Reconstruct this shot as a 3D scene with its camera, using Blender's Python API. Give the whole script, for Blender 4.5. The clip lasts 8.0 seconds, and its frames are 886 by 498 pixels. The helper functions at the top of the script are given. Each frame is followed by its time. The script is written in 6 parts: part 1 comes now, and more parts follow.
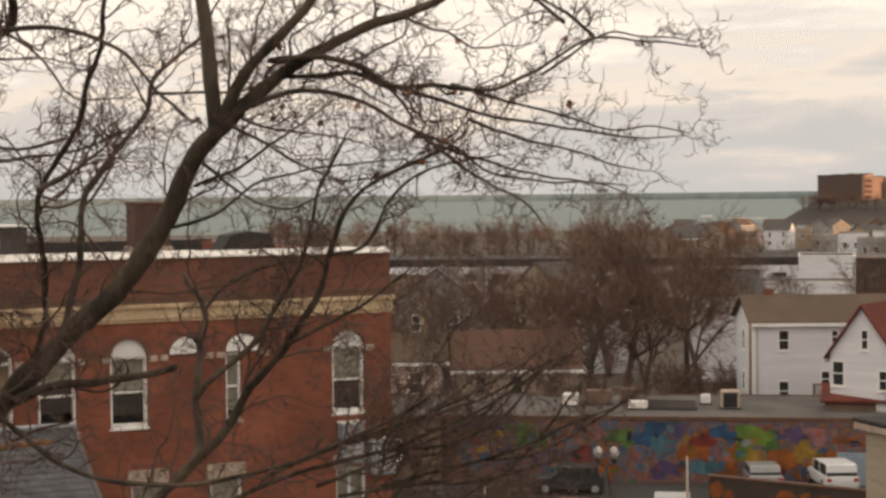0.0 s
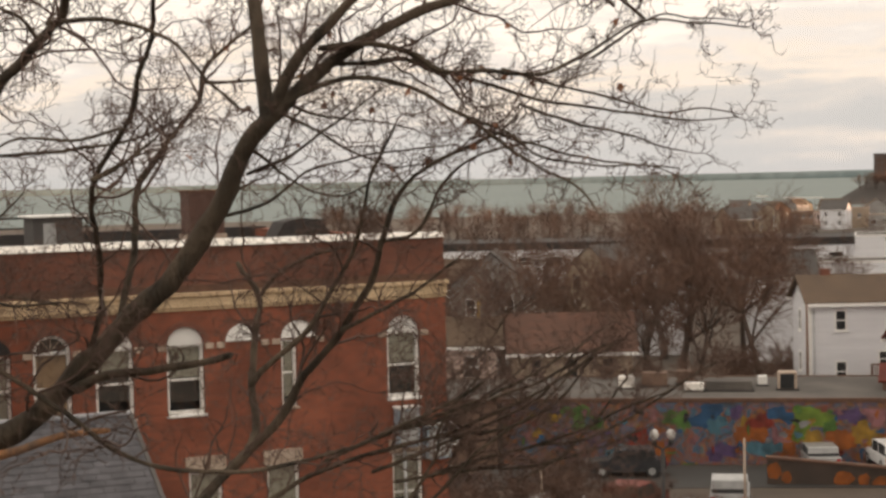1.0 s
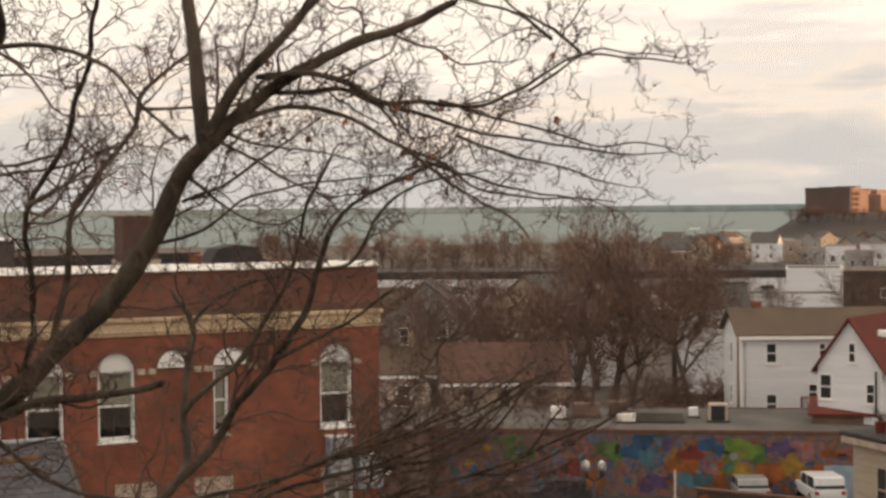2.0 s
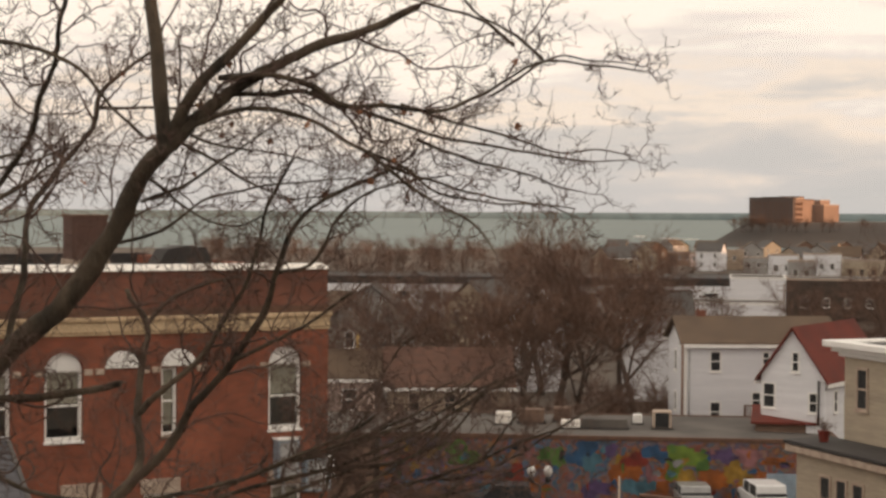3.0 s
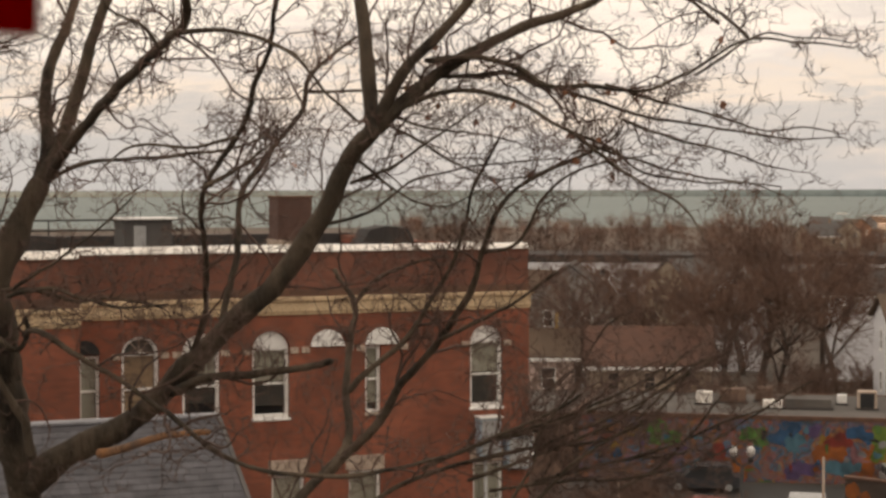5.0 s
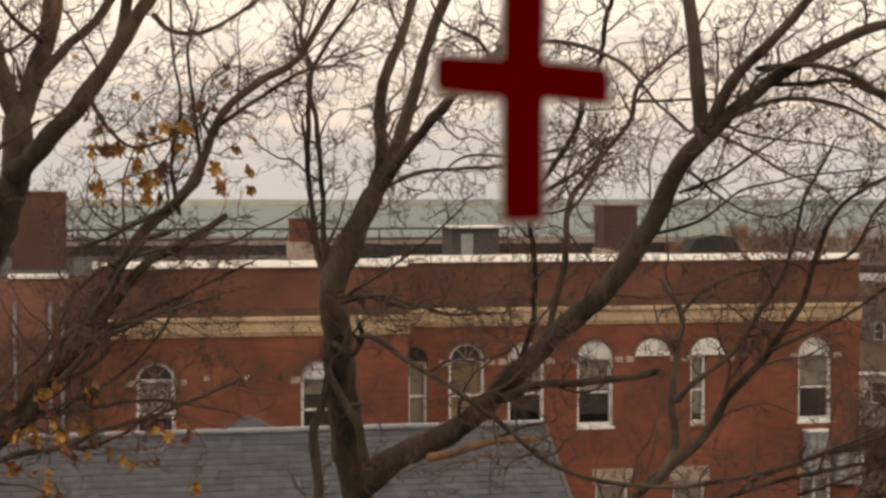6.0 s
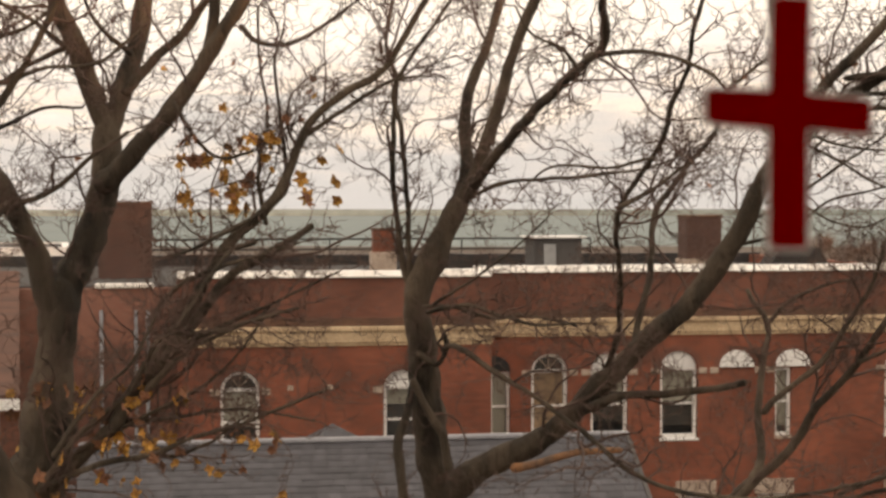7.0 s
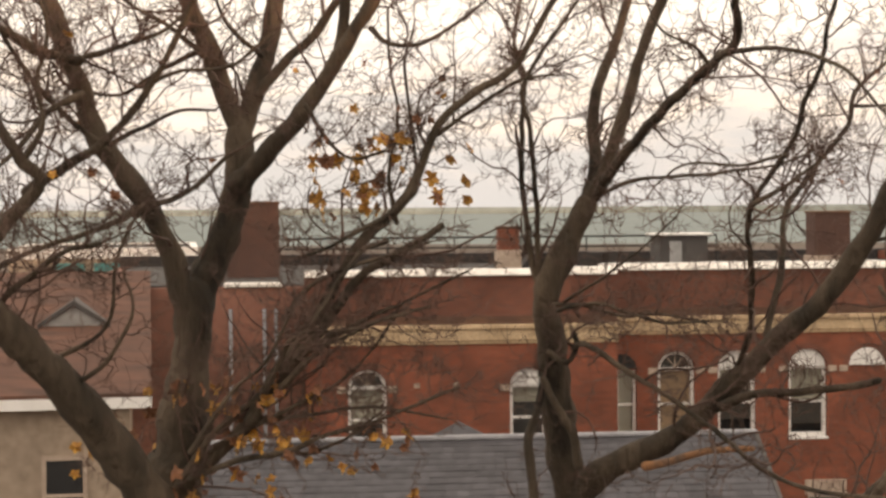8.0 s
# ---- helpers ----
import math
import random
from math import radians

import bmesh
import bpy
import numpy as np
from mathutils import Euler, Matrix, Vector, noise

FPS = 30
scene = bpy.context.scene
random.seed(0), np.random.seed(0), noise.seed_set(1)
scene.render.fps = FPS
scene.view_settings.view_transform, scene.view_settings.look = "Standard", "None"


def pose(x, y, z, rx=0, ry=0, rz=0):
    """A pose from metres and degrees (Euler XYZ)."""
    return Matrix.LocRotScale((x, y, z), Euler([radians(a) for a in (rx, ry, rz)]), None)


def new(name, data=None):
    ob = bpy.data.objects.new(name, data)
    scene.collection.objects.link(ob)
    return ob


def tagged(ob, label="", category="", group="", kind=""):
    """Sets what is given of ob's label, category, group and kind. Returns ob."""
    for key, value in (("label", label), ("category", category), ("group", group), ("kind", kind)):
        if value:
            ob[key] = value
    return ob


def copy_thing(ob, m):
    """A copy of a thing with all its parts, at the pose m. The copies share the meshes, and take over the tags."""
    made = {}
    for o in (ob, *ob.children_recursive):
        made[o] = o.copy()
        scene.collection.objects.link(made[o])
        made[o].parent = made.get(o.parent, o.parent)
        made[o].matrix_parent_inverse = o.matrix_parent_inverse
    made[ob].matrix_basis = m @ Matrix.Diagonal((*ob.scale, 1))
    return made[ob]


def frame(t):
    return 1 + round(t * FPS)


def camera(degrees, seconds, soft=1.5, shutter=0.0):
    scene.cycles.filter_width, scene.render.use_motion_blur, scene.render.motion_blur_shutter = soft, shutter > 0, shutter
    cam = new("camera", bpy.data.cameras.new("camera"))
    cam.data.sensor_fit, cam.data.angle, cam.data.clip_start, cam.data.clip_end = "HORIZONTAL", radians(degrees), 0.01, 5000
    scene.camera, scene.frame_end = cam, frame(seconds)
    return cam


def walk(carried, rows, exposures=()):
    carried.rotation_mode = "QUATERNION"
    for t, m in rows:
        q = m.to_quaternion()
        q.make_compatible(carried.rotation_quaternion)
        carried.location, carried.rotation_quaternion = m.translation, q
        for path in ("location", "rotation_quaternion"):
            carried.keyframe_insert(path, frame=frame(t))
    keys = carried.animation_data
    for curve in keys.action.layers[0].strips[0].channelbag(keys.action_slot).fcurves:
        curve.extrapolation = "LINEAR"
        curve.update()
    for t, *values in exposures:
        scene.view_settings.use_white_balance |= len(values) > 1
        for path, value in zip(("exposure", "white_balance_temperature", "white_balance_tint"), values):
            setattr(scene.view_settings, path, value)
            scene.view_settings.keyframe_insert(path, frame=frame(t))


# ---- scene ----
cam = camera(28.0, 8.0, soft=2.85)
PATH = [
    (0.0, pose(0.127, 0.000, 21.956, 88.113, 0.559, -26.559)),
    (0.5, pose(0.145, -0.001, 21.975, 86.579, 0.803, -25.327)),
    (1.0, pose(0.140, -0.013, 21.970, 87.623, 1.319, -24.841)),
    (1.5, pose(0.127, -0.019, 22.020, 88.280, 0.700, -25.994)),
    (2.0, pose(0.117, -0.033, 21.991, 88.510, 0.515, -26.940)),
    (2.2, pose(0.094, -0.033, 21.989, 88.666, 0.224, -27.668)),
    (3.3, pose(-0.061, 0.015, 21.992, 88.433, -0.434, -28.746)),
    (3.5, pose(-0.075, 0.015, 22.000, 87.050, -0.574, -28.327)),
    (4.0, pose(-0.080, 0.005, 22.008, 87.464, -0.302, -27.976)),
    (4.2, pose(-0.094, -0.011, 21.976, 87.484, 0.252, -26.234)),
    (5.3, pose(-0.174, -0.126, 22.007, 88.024, -0.019, -20.074)),
    (5.5, pose(-0.181, -0.141, 22.006, 87.979, 0.202, -17.481)),
    (6.0, pose(-0.216, -0.130, 22.009, 88.246, 0.049, -11.927)),
    (6.5, pose(-0.234, -0.137, 22.009, 88.593, 0.160, -10.454)),
    (7.0, pose(-0.257, -0.134, 22.013, 88.565, 0.043, -9.312)),
    (7.5, pose(-0.288, -0.151, 22.014, 88.381, 0.135, -7.821)),
    (8.0, pose(-0.346, -0.189, 22.024, 88.511, 0.459, -5.396)),
]
cam.data.dof.use_dof, cam.data.dof.focus_distance, cam.data.dof.aperture_fstop = True, 30.0, 25.0
walk(cam, PATH, [(0.0, -0.04, 6500, 10), (0.5, 0.02, 6500, 10), (1.0, 0.06, 6500, 10), (2.0, 0.0, 6550, 10), (3.5, -0.1, 6600, 11), (4.2, -0.08, 6650, 11), (5.5, -0.06, 6800, 12), (6.0, -0.02, 6850, 12), (6.5, 0.13, 6850, 12), (7.0, 0.22, 6850, 12), (8.0, 0.34, 6800, 12)])

# ---- light ----
SUN_AZ, SUN_EL = 127.0, 5.0          # degrees clockwise from +y, and above the horizon
world = bpy.data.worlds.new("evening_sky")
scene.world = world
world.use_nodes = True
wt = world.node_tree
wt.nodes.clear()


def wnode(kind, **inputs):
    n = wt.nodes.new(kind)
    for k, v in inputs.items():
        n.inputs[k.replace("_", " ")].default_value = v
    return n


def wlink(a, out, b, inp):
    wt.links.new(a.outputs[out], b.inputs[inp])


w_out = wnode("ShaderNodeOutputWorld")
w_sky = wt.nodes.new("ShaderNodeTexSky")
w_sky.sky_type, w_sky.sun_disc = "NISHITA", False
w_sky.sun_elevation, w_sky.sun_rotation = radians(SUN_EL), radians(SUN_AZ)
w_sky_bg = wnode("ShaderNodeBackground", Strength=0.12)
wlink(w_sky, 0, w_sky_bg, 0)
w_co = wnode("ShaderNodeTexCoord")
w_map = wnode("ShaderNodeMapping")
w_map.inputs["Scale"].default_value = (3.0, 3.0, 17.0)
wlink(w_co, "Generated", w_map, 0)
w_n = wnode("ShaderNodeTexNoise", Scale=2.3, Detail=8.0, Roughness=0.58, Distortion=0.3)
wlink(w_map, 0, w_n, 0)
w_sep = wnode("ShaderNodeSeparateXYZ")
wlink(w_co, "Generated", w_sep, 0)
# height in the sky decides how broken and how warm the cloud deck is
w_el = wnode("ShaderNodeMapRange", From_Min=0.0, From_Max=0.125)
wlink(w_sep, "Z", w_el, 0)
w_sum = wt.nodes.new("ShaderNodeMath")
w_sum.operation = "MULTIPLY_ADD"
w_sum.inputs[1].default_value = 0.62
wlink(w_n, 0, w_sum, 2)
wlink(w_el, 0, w_sum, 0)
w_ramp = wt.nodes.new("ShaderNodeValToRGB")
cr = w_ramp.color_ramp
cr.elements[0].position, cr.elements[0].color = 0.40, (0.62, 0.595, 0.565, 1)
cr.elements[1].position, cr.elements[1].color = 0.90, (1.12, 1.0, 0.86, 1)
for pos, col in ((0.56, (0.66, 0.62, 0.585)), (0.66, (0.78, 0.70, 0.63)), (0.73, (0.98, 0.83, 0.69)), (0.80, (0.90, 0.80, 0.72))):
    e = cr.elements.new(pos)
    e.color = (*col, 1)
w_sc = wt.nodes.new("ShaderNodeMath")
w_sc.operation = "MULTIPLY"
w_sc.inputs[1].default_value = 0.92
wlink(w_sum, 0, w_sc, 0)
wlink(w_sc, 0, w_ramp, 0)
w_cloud = wnode("ShaderNodeBackground", Strength=1.1)
wlink(w_ramp, 0, w_cloud, 0)
w_mix = wnode("ShaderNodeMixShader", Fac=0.93)
wlink(w_sky_bg, 0, w_mix, 1)
wlink(w_cloud, 0, w_mix, 2)
wlink(w_mix, 0, w_out, 0)

sun_data = bpy.data.lights.new("sun", "SUN")
sun_data.energy, sun_data.angle, sun_data.color = 5.0, radians(1.0), (1.0, 0.56, 0.30)
sun = new("sun", sun_data)
_a, _e = radians(SUN_AZ), radians(SUN_EL)
sun_dir = Vector((math.sin(_a) * math.cos(_e), math.cos(_a) * math.cos(_e), math.sin(_e)))
sun.rotation_euler = sun_dir.to_track_quat("Z", "Y").to_euler()


# ---- materials ----
def material(name, color, color2=None, scale=2.0, rough=0.8, bump=0.15, bump_scale=None, fine=None, metal=0.0, stretch=(1, 1, 1), per_object=0.0, depth=0.02):
    """Two-scale surface: broad blotches between two colours, fine grain on top, relief from the grain."""
    m = bpy.data.materials.new(name)
    m.use_nodes = True
    t = m.node_tree
    b = t.nodes["Principled BSDF"]
    b.inputs["Roughness"].default_value, b.inputs["Metallic"].default_value = rough, metal
    co = t.nodes.new("ShaderNodeTexCoord")
    mp = t.nodes.new("ShaderNodeMapping")
    mp.inputs["Scale"].default_value = stretch
    t.links.new(co.outputs["Object"], mp.inputs[0])
    n1 = t.nodes.new("ShaderNodeTexNoise")
    n1.inputs["Scale"].default_value, n1.inputs["Detail"].default_value = scale, 5
    n2 = t.nodes.new("ShaderNodeTexNoise")
    n2.inputs["Scale"].default_value, n2.inputs["Detail"].default_value = fine or scale * 9, 4
    for n in (n1, n2):
        t.links.new(mp.outputs[0], n.inputs[0])
    ramp = t.nodes.new("ShaderNodeValToRGB")
    c2 = color2 or tuple(c * 0.7 for c in color)
    ramp.color_ramp.elements[0].position, ramp.color_ramp.elements[0].color = 0.32, (*c2, 1)
    ramp.color_ramp.elements[1].position, ramp.color_ramp.elements[1].color = 0.68, (*color, 1)
    t.links.new(n1.outputs[0], ramp.inputs[0])
    grain = t.nodes.new("ShaderNodeMixRGB")
    grain.blend_type = "OVERLAY"
    grain.inputs[0].default_value = 0.45
    t.links.new(ramp.outputs[0], grain.inputs[1])
    t.links.new(n2.outputs[0], grain.inputs[2])
    last = grain.outputs[0]
    if per_object:
        oi = t.nodes.new("ShaderNodeObjectInfo")
        mr = t.nodes.new("ShaderNodeMapRange")
        mr.inputs["To Min"].default_value, mr.inputs["To Max"].default_value = 1 - per_object, 1 + per_object
        t.links.new(oi.outputs["Random"], mr.inputs[0])
        mul = t.nodes.new("ShaderNodeMixRGB")
        mul.blend_type = "MULTIPLY"
        mul.inputs[0].default_value = 1.0
        t.links.new(last, mul.inputs[1])
        t.links.new(mr.outputs[0], mul.inputs[2])
        last = mul.outputs[0]
    t.links.new(last, b.inputs["Base Color"])
    if bump:
        bp = t.nodes.new("ShaderNodeBump")
        bp.inputs["Strength"].default_value = bump
        bp.inputs["Distance"].default_value = depth
        t.links.new(n2.outputs[0], bp.inputs["Height"])
        t.links.new(bp.outputs[0], b.inputs["Normal"])
    return m


def brick_material(name, c1, c2, mortar):
    """Running-bond brickwork, 215 x 75 mm, with sooty and washed-out patches."""
    m = bpy.data.materials.new(name)
    m.use_nodes = True
    t = m.node_tree
    b = t.nodes["Principled BSDF"]
    b.inputs["Roughness"].default_value = 0.9
    co = t.nodes.new("ShaderNodeTexCoord")
    mp = t.nodes.new("ShaderNodeMapping")
    mp.inputs["Rotation"].default_value = (radians(90), 0, 0)
    t.links.new(co.outputs["Object"], mp.inputs[0])
    br = t.nodes.new("ShaderNodeTexBrick")
    for k, v in (("Scale", 1.0), ("Brick Width", 0.215), ("Row Height", 0.075), ("Mortar Size", 0.006), ("Bias", -0.1)):
        br.inputs[k].default_value = v
    br.inputs["Color1"].default_value, br.inputs["Color2"].default_value, br.inputs["Mortar"].default_value = (*c1, 1), (*c2, 1), (*mortar, 1)
    t.links.new(mp.outputs[0], br.inputs[0])
    n = t.nodes.new("ShaderNodeTexNoise")
    n.inputs["Scale"].default_value, n.inputs["Detail"].default_value = 0.7, 6
    t.links.new(co.outputs["Object"], n.inputs[0])
    mr = t.nodes.new("ShaderNodeMapRange")
    for k, v in (("From Min", 0.3), ("From Max", 0.7), ("To Min", 0.68), ("To Max", 1.2)):
        mr.inputs[k].default_value = v
    t.links.new(n.outputs[0], mr.inputs[0])
    mul = t.nodes.new("ShaderNodeMixRGB")
    mul.blend_type = "MULTIPLY"
    mul.inputs[0].default_value = 1
    t.links.new(br.outputs[0], mul.inputs[1])
    t.links.new(mr.outputs[0], mul.inputs[2])
    t.links.new(mul.outputs[0], b.inputs["Base Color"])
    bp = t.nodes.new("ShaderNodeBump")
    bp.inputs["Strength"].default_value, bp.inputs["Distance"].default_value = 0.5, 0.008
    bp.invert = True
    t.links.new(br.outputs["Fac"], bp.inputs["Height"])
    t.links.new(bp.outputs[0], b.inputs["Normal"])
    return m


def glass_material(name, see=0.55, tint=(0.94, 0.95, 0.93), gloss=0.04):
    m = bpy.data.materials.new(name)
    m.use_nodes = True
    t = m.node_tree
    out = t.nodes["Material Output"]
    tr = t.nodes.new("ShaderNodeBsdfTransparent")
    tr.inputs[0].default_value = (*tint, 1)
    gl = t.nodes.new("ShaderNodeBsdfGlossy")
    gl.inputs["Roughness"].default_value = gloss
    gl.inputs[0].default_value = (0.9, 0.9, 0.9, 1)
    mx = t.nodes.new("ShaderNodeMixShader")
    mx.inputs[0].default_value = 1 - see
    t.links.new(tr.outputs[0], mx.inputs[1])
    t.links.new(gl.outputs[0], mx.inputs[2])
    t.links.new(mx.outputs[0], out.inputs[0])
    return m


M = {
    "brick": brick_material("red_brick", (0.30, 0.090, 0.049), (0.20, 0.064, 0.038), (0.20, 0.108, 0.075)),
    "brick_dark": brick_material("sooty_brick", (0.235, 0.088, 0.055), (0.165, 0.064, 0.044), (0.14, 0.085, 0.066)),
    "brick_pale": brick_material("washed_brick", (0.28, 0.122, 0.085), (0.22, 0.094, 0.066), (0.24, 0.15, 0.12)),
    "cornice": material("painted_stone", (0.66, 0.50, 0.32), (0.47, 0.34, 0.21), 1.6, 0.85, 0.2),
    "brick_soot": brick_material("chimney_brick", (0.135, 0.068, 0.052), (0.10, 0.052, 0.042), (0.10, 0.065, 0.05)),
    "roof_rust": material("rusty_brown_shingle", (0.16, 0.080, 0.056), (0.080, 0.046, 0.036), 1.2, 0.95, 0.5, fine=5, stretch=(0.8, 4, 4)),
    "stone": material("sandstone", (0.52, 0.42, 0.34), (0.38, 0.29, 0.23), 3.0, 0.9, 0.2),
    "frieze": material("dark_frieze", (0.16, 0.085, 0.055), (0.10, 0.055, 0.04), 2.0, 0.9, 0.2),
    "white": material("white_paint", (0.89, 0.875, 0.85), (0.81, 0.79, 0.765), 2.5, 0.6, 0.1),
    "flash": material("white_metal_flashing", (0.93, 0.90, 0.85), (0.78, 0.72, 0.66), 1.3, 0.4, 0.1),
    "blind": material("window_blind", (0.50, 0.46, 0.40), (0.40, 0.37, 0.32), 2.0, 0.8, 0.05),
    "blind_tan": material("tan_window_shade", (0.46, 0.29, 0.17), (0.40, 0.25, 0.15), 2.0, 0.8, 0.05),
    # near-black colour that stands in for shade, as in rooms behind windows
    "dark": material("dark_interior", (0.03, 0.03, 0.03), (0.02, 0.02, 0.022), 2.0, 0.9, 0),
    "glass": glass_material("window_glass", 0.88),
    "pane": glass_material("clear_pane", 0.985, (1, 1, 1), 0.02),
    "slate": material("grey_slate", (0.105, 0.10, 0.112), (0.058, 0.056, 0.063), 3.5, 0.8, 0.3, per_object=0.22),
    "ridge": material("lead_ridge", (0.33, 0.33, 0.35), (0.24, 0.24, 0.26), 3.0, 0.6, 0.2),
    "bark": material("grey_brown_bark", (0.135, 0.101, 0.070), (0.024, 0.019, 0.013), 2.6, 0.95, 1.0, fine=16, stretch=(1, 1, 0.4), depth=0.06),
    "bark_orange": material("peeled_orange_bark", (0.42, 0.20, 0.085), (0.16, 0.11, 0.08), 4.0, 0.9, 0.6, fine=26),
    "twig": material("dark_twig", (0.145, 0.09, 0.07), (0.075, 0.05, 0.04), 3.0, 0.95, 0),
    "far_twig": material("winter_brush", (0.185, 0.105, 0.072), (0.09, 0.055, 0.042), 0.3, 0.95, 0),
    "leaf": material("yellow_leaf", (0.62, 0.34, 0.06), (0.38, 0.17, 0.04), 8.0, 0.7, 0.1, per_object=0.3),
    "leaf_brown": material("brown_leaf", (0.30, 0.13, 0.06), (0.18, 0.08, 0.045), 8.0, 0.8, 0.1, per_object=0.3),
    "red": material("red_gloss_vinyl", (0.32, 0.008, 0.006), (0.28, 0.006, 0.005), 20.0, 0.45, 0.03),
    "paper": material("white_sticker_edge", (0.85, 0.83, 0.80), (0.75, 0.73, 0.70), 20.0, 0.6, 0.02),
    "ground": material("winter_ground", (0.092, 0.067, 0.050), (0.056, 0.044, 0.034), 0.08, 0.95, 0.3, fine=1.2),
    "asphalt": material("asphalt", (0.048, 0.045, 0.043), (0.033, 0.031, 0.030), 0.3, 0.9, 0.3, fine=20),
    "sea": material("grey_green_sea", (0.062, 0.108, 0.104), (0.048, 0.085, 0.082), 0.004, 0.5, 0.0, fine=0.03, stretch=(1, 1, 1)),
    # pale blue-grey base colour carries the haze of distance
    "shore": material("haze_tinted_far_shore", (0.225, 0.275, 0.28), (0.195, 0.245, 0.25), 0.003, 0.95, 0),
    "foam": material("surf_foam", (0.88, 0.86, 0.82), (0.78, 0.76, 0.72), 0.05, 0.8, 0),
    "siding": material("white_clapboard", (0.79, 0.79, 0.82), (0.69, 0.69, 0.72), 0.6, 0.7, 0.2, fine=7, stretch=(0.2, 0.2, 5)),
    "beige": material("cream_clapboard", (0.45, 0.375, 0.285), (0.37, 0.31, 0.235), 0.6, 0.75, 0.2, fine=7, stretch=(0.2, 0.2, 5)),
    "peach": material("peach_stucco", (0.66, 0.50, 0.44), (0.54, 0.41, 0.36), 0.6, 0.8, 0.1),
    "grey_wall": material("grey_clapboard", (0.36, 0.35, 0.34), (0.28, 0.27, 0.26), 0.5, 0.8, 0.15),
    "tan_wall": material("tan_render", (0.42, 0.33, 0.25), (0.33, 0.26, 0.2), 0.5, 0.85, 0.15),
    "brown_wall": material("brown_shingle_wall", (0.21, 0.135, 0.10), (0.15, 0.095, 0.07), 0.7, 0.9, 0.2),
    "roof_brown": material("brown_asphalt_shingle", (0.135, 0.092, 0.062), (0.09, 0.062, 0.044), 0.9, 0.95, 0.3, fine=12),
    "roof_red": material("red_asphalt_shingle", (0.165, 0.034, 0.022), (0.105, 0.024, 0.017), 0.9, 0.95, 0.3, fine=12),
    "roof_grey": material("grey_asphalt_shingle", (0.115, 0.105, 0.10), (0.078, 0.072, 0.07), 0.9, 0.95, 0.3, fine=12),
    "roof_flat": material("weathered_flat_roof", (0.138, 0.122, 0.110), (0.080, 0.072, 0.066), 0.35, 0.95, 0.2, fine=8),
    "tar": material("black_tar_roof", (0.05, 0.045, 0.042), (0.035, 0.03, 0.03), 0.6, 0.9, 0.2),
    "dark_wall": material("stained_dark_wall", (0.085, 0.062, 0.05), (0.05, 0.038, 0.032), 0.8, 0.95, 0.3),
    "steel": material("galvanised_steel", (0.48, 0.48, 0.48), (0.36, 0.36, 0.36), 3.0, 0.45, 0.1, metal=0.5),
    "blue_box": material("pale_blue_enamel", (0.34, 0.42, 0.50), (0.24, 0.30, 0.36), 3.0, 0.5, 0.1),
    "teal": material("teal_panel", (0.10, 0.30, 0.29), (0.07, 0.22, 0.22), 2.0, 0.5, 0.05),
    "orange_brick": material("orange_brick_far", (0.29, 0.19, 0.145), (0.22, 0.145, 0.11), 0.06, 0.9, 0.0),
    # darker copy of the far brick, with shade put into its colour
    "shaded_brick": material("shaded_brick_far", (0.125, 0.092, 0.082), (0.095, 0.070, 0.062), 0.06, 0.9, 0.0),
    "brush": material("wooded_slope", (0.052, 0.040, 0.034), (0.034, 0.027, 0.023), 0.05, 0.95, 0.3, fine=0.4),
    "gold": material("brass_vent", (0.62, 0.40, 0.12), (0.45, 0.28, 0.09), 3.0, 0.4, 0.1),
    "car_white": material("white_car_paint", (0.80, 0.80, 0.80), (0.74, 0.74, 0.74), 1.0, 0.25, 0),
    "car_dark": material("dark_car_paint", (0.05, 0.05, 0.055), (0.04, 0.04, 0.045), 1.0, 0.25, 0),
    "rubber": material("tyre_rubber", (0.03, 0.03, 0.03), (0.02, 0.02, 0.02), 6.0, 0.9, 0.1),
    "globe": material("opal_lamp_globe", (0.62, 0.60, 0.58), (0.5, 0.49, 0.47), 3.0, 0.3, 0),
    "iron": material("black_iron", (0.035, 0.033, 0.032), (0.025, 0.024, 0.024), 4.0, 0.6, 0.1),
    "tail_red": material("red_lens", (0.45, 0.02, 0.02), (0.35, 0.015, 0.015), 4.0, 0.3, 0),
    "plaster": material("dim_room_plaster", (0.45, 0.42, 0.38), (0.38, 0.36, 0.33), 1.0, 0.9, 0.1),
}
# vinyl lets some daylight through
for key, col, fac in (("red", (0.37, 0.007, 0.004), 0.92), ("paper", (0.74, 0.70, 0.67), 0.95)):
    t_ = M[key].node_tree
    tl = t_.nodes.new("ShaderNodeBsdfTranslucent")
    tl.inputs[0].default_value = (*col, 1)
    mx_ = t_.nodes.new("ShaderNodeMixShader")
    mx_.inputs[0].default_value = fac
    t_.links.new(t_.nodes["Principled BSDF"].outputs[0], mx_.inputs[1])
    t_.links.new(tl.outputs[0], mx_.inputs[2])
    t_.links.new(mx_.outputs[0], t_.nodes["Material Output"].inputs[0])
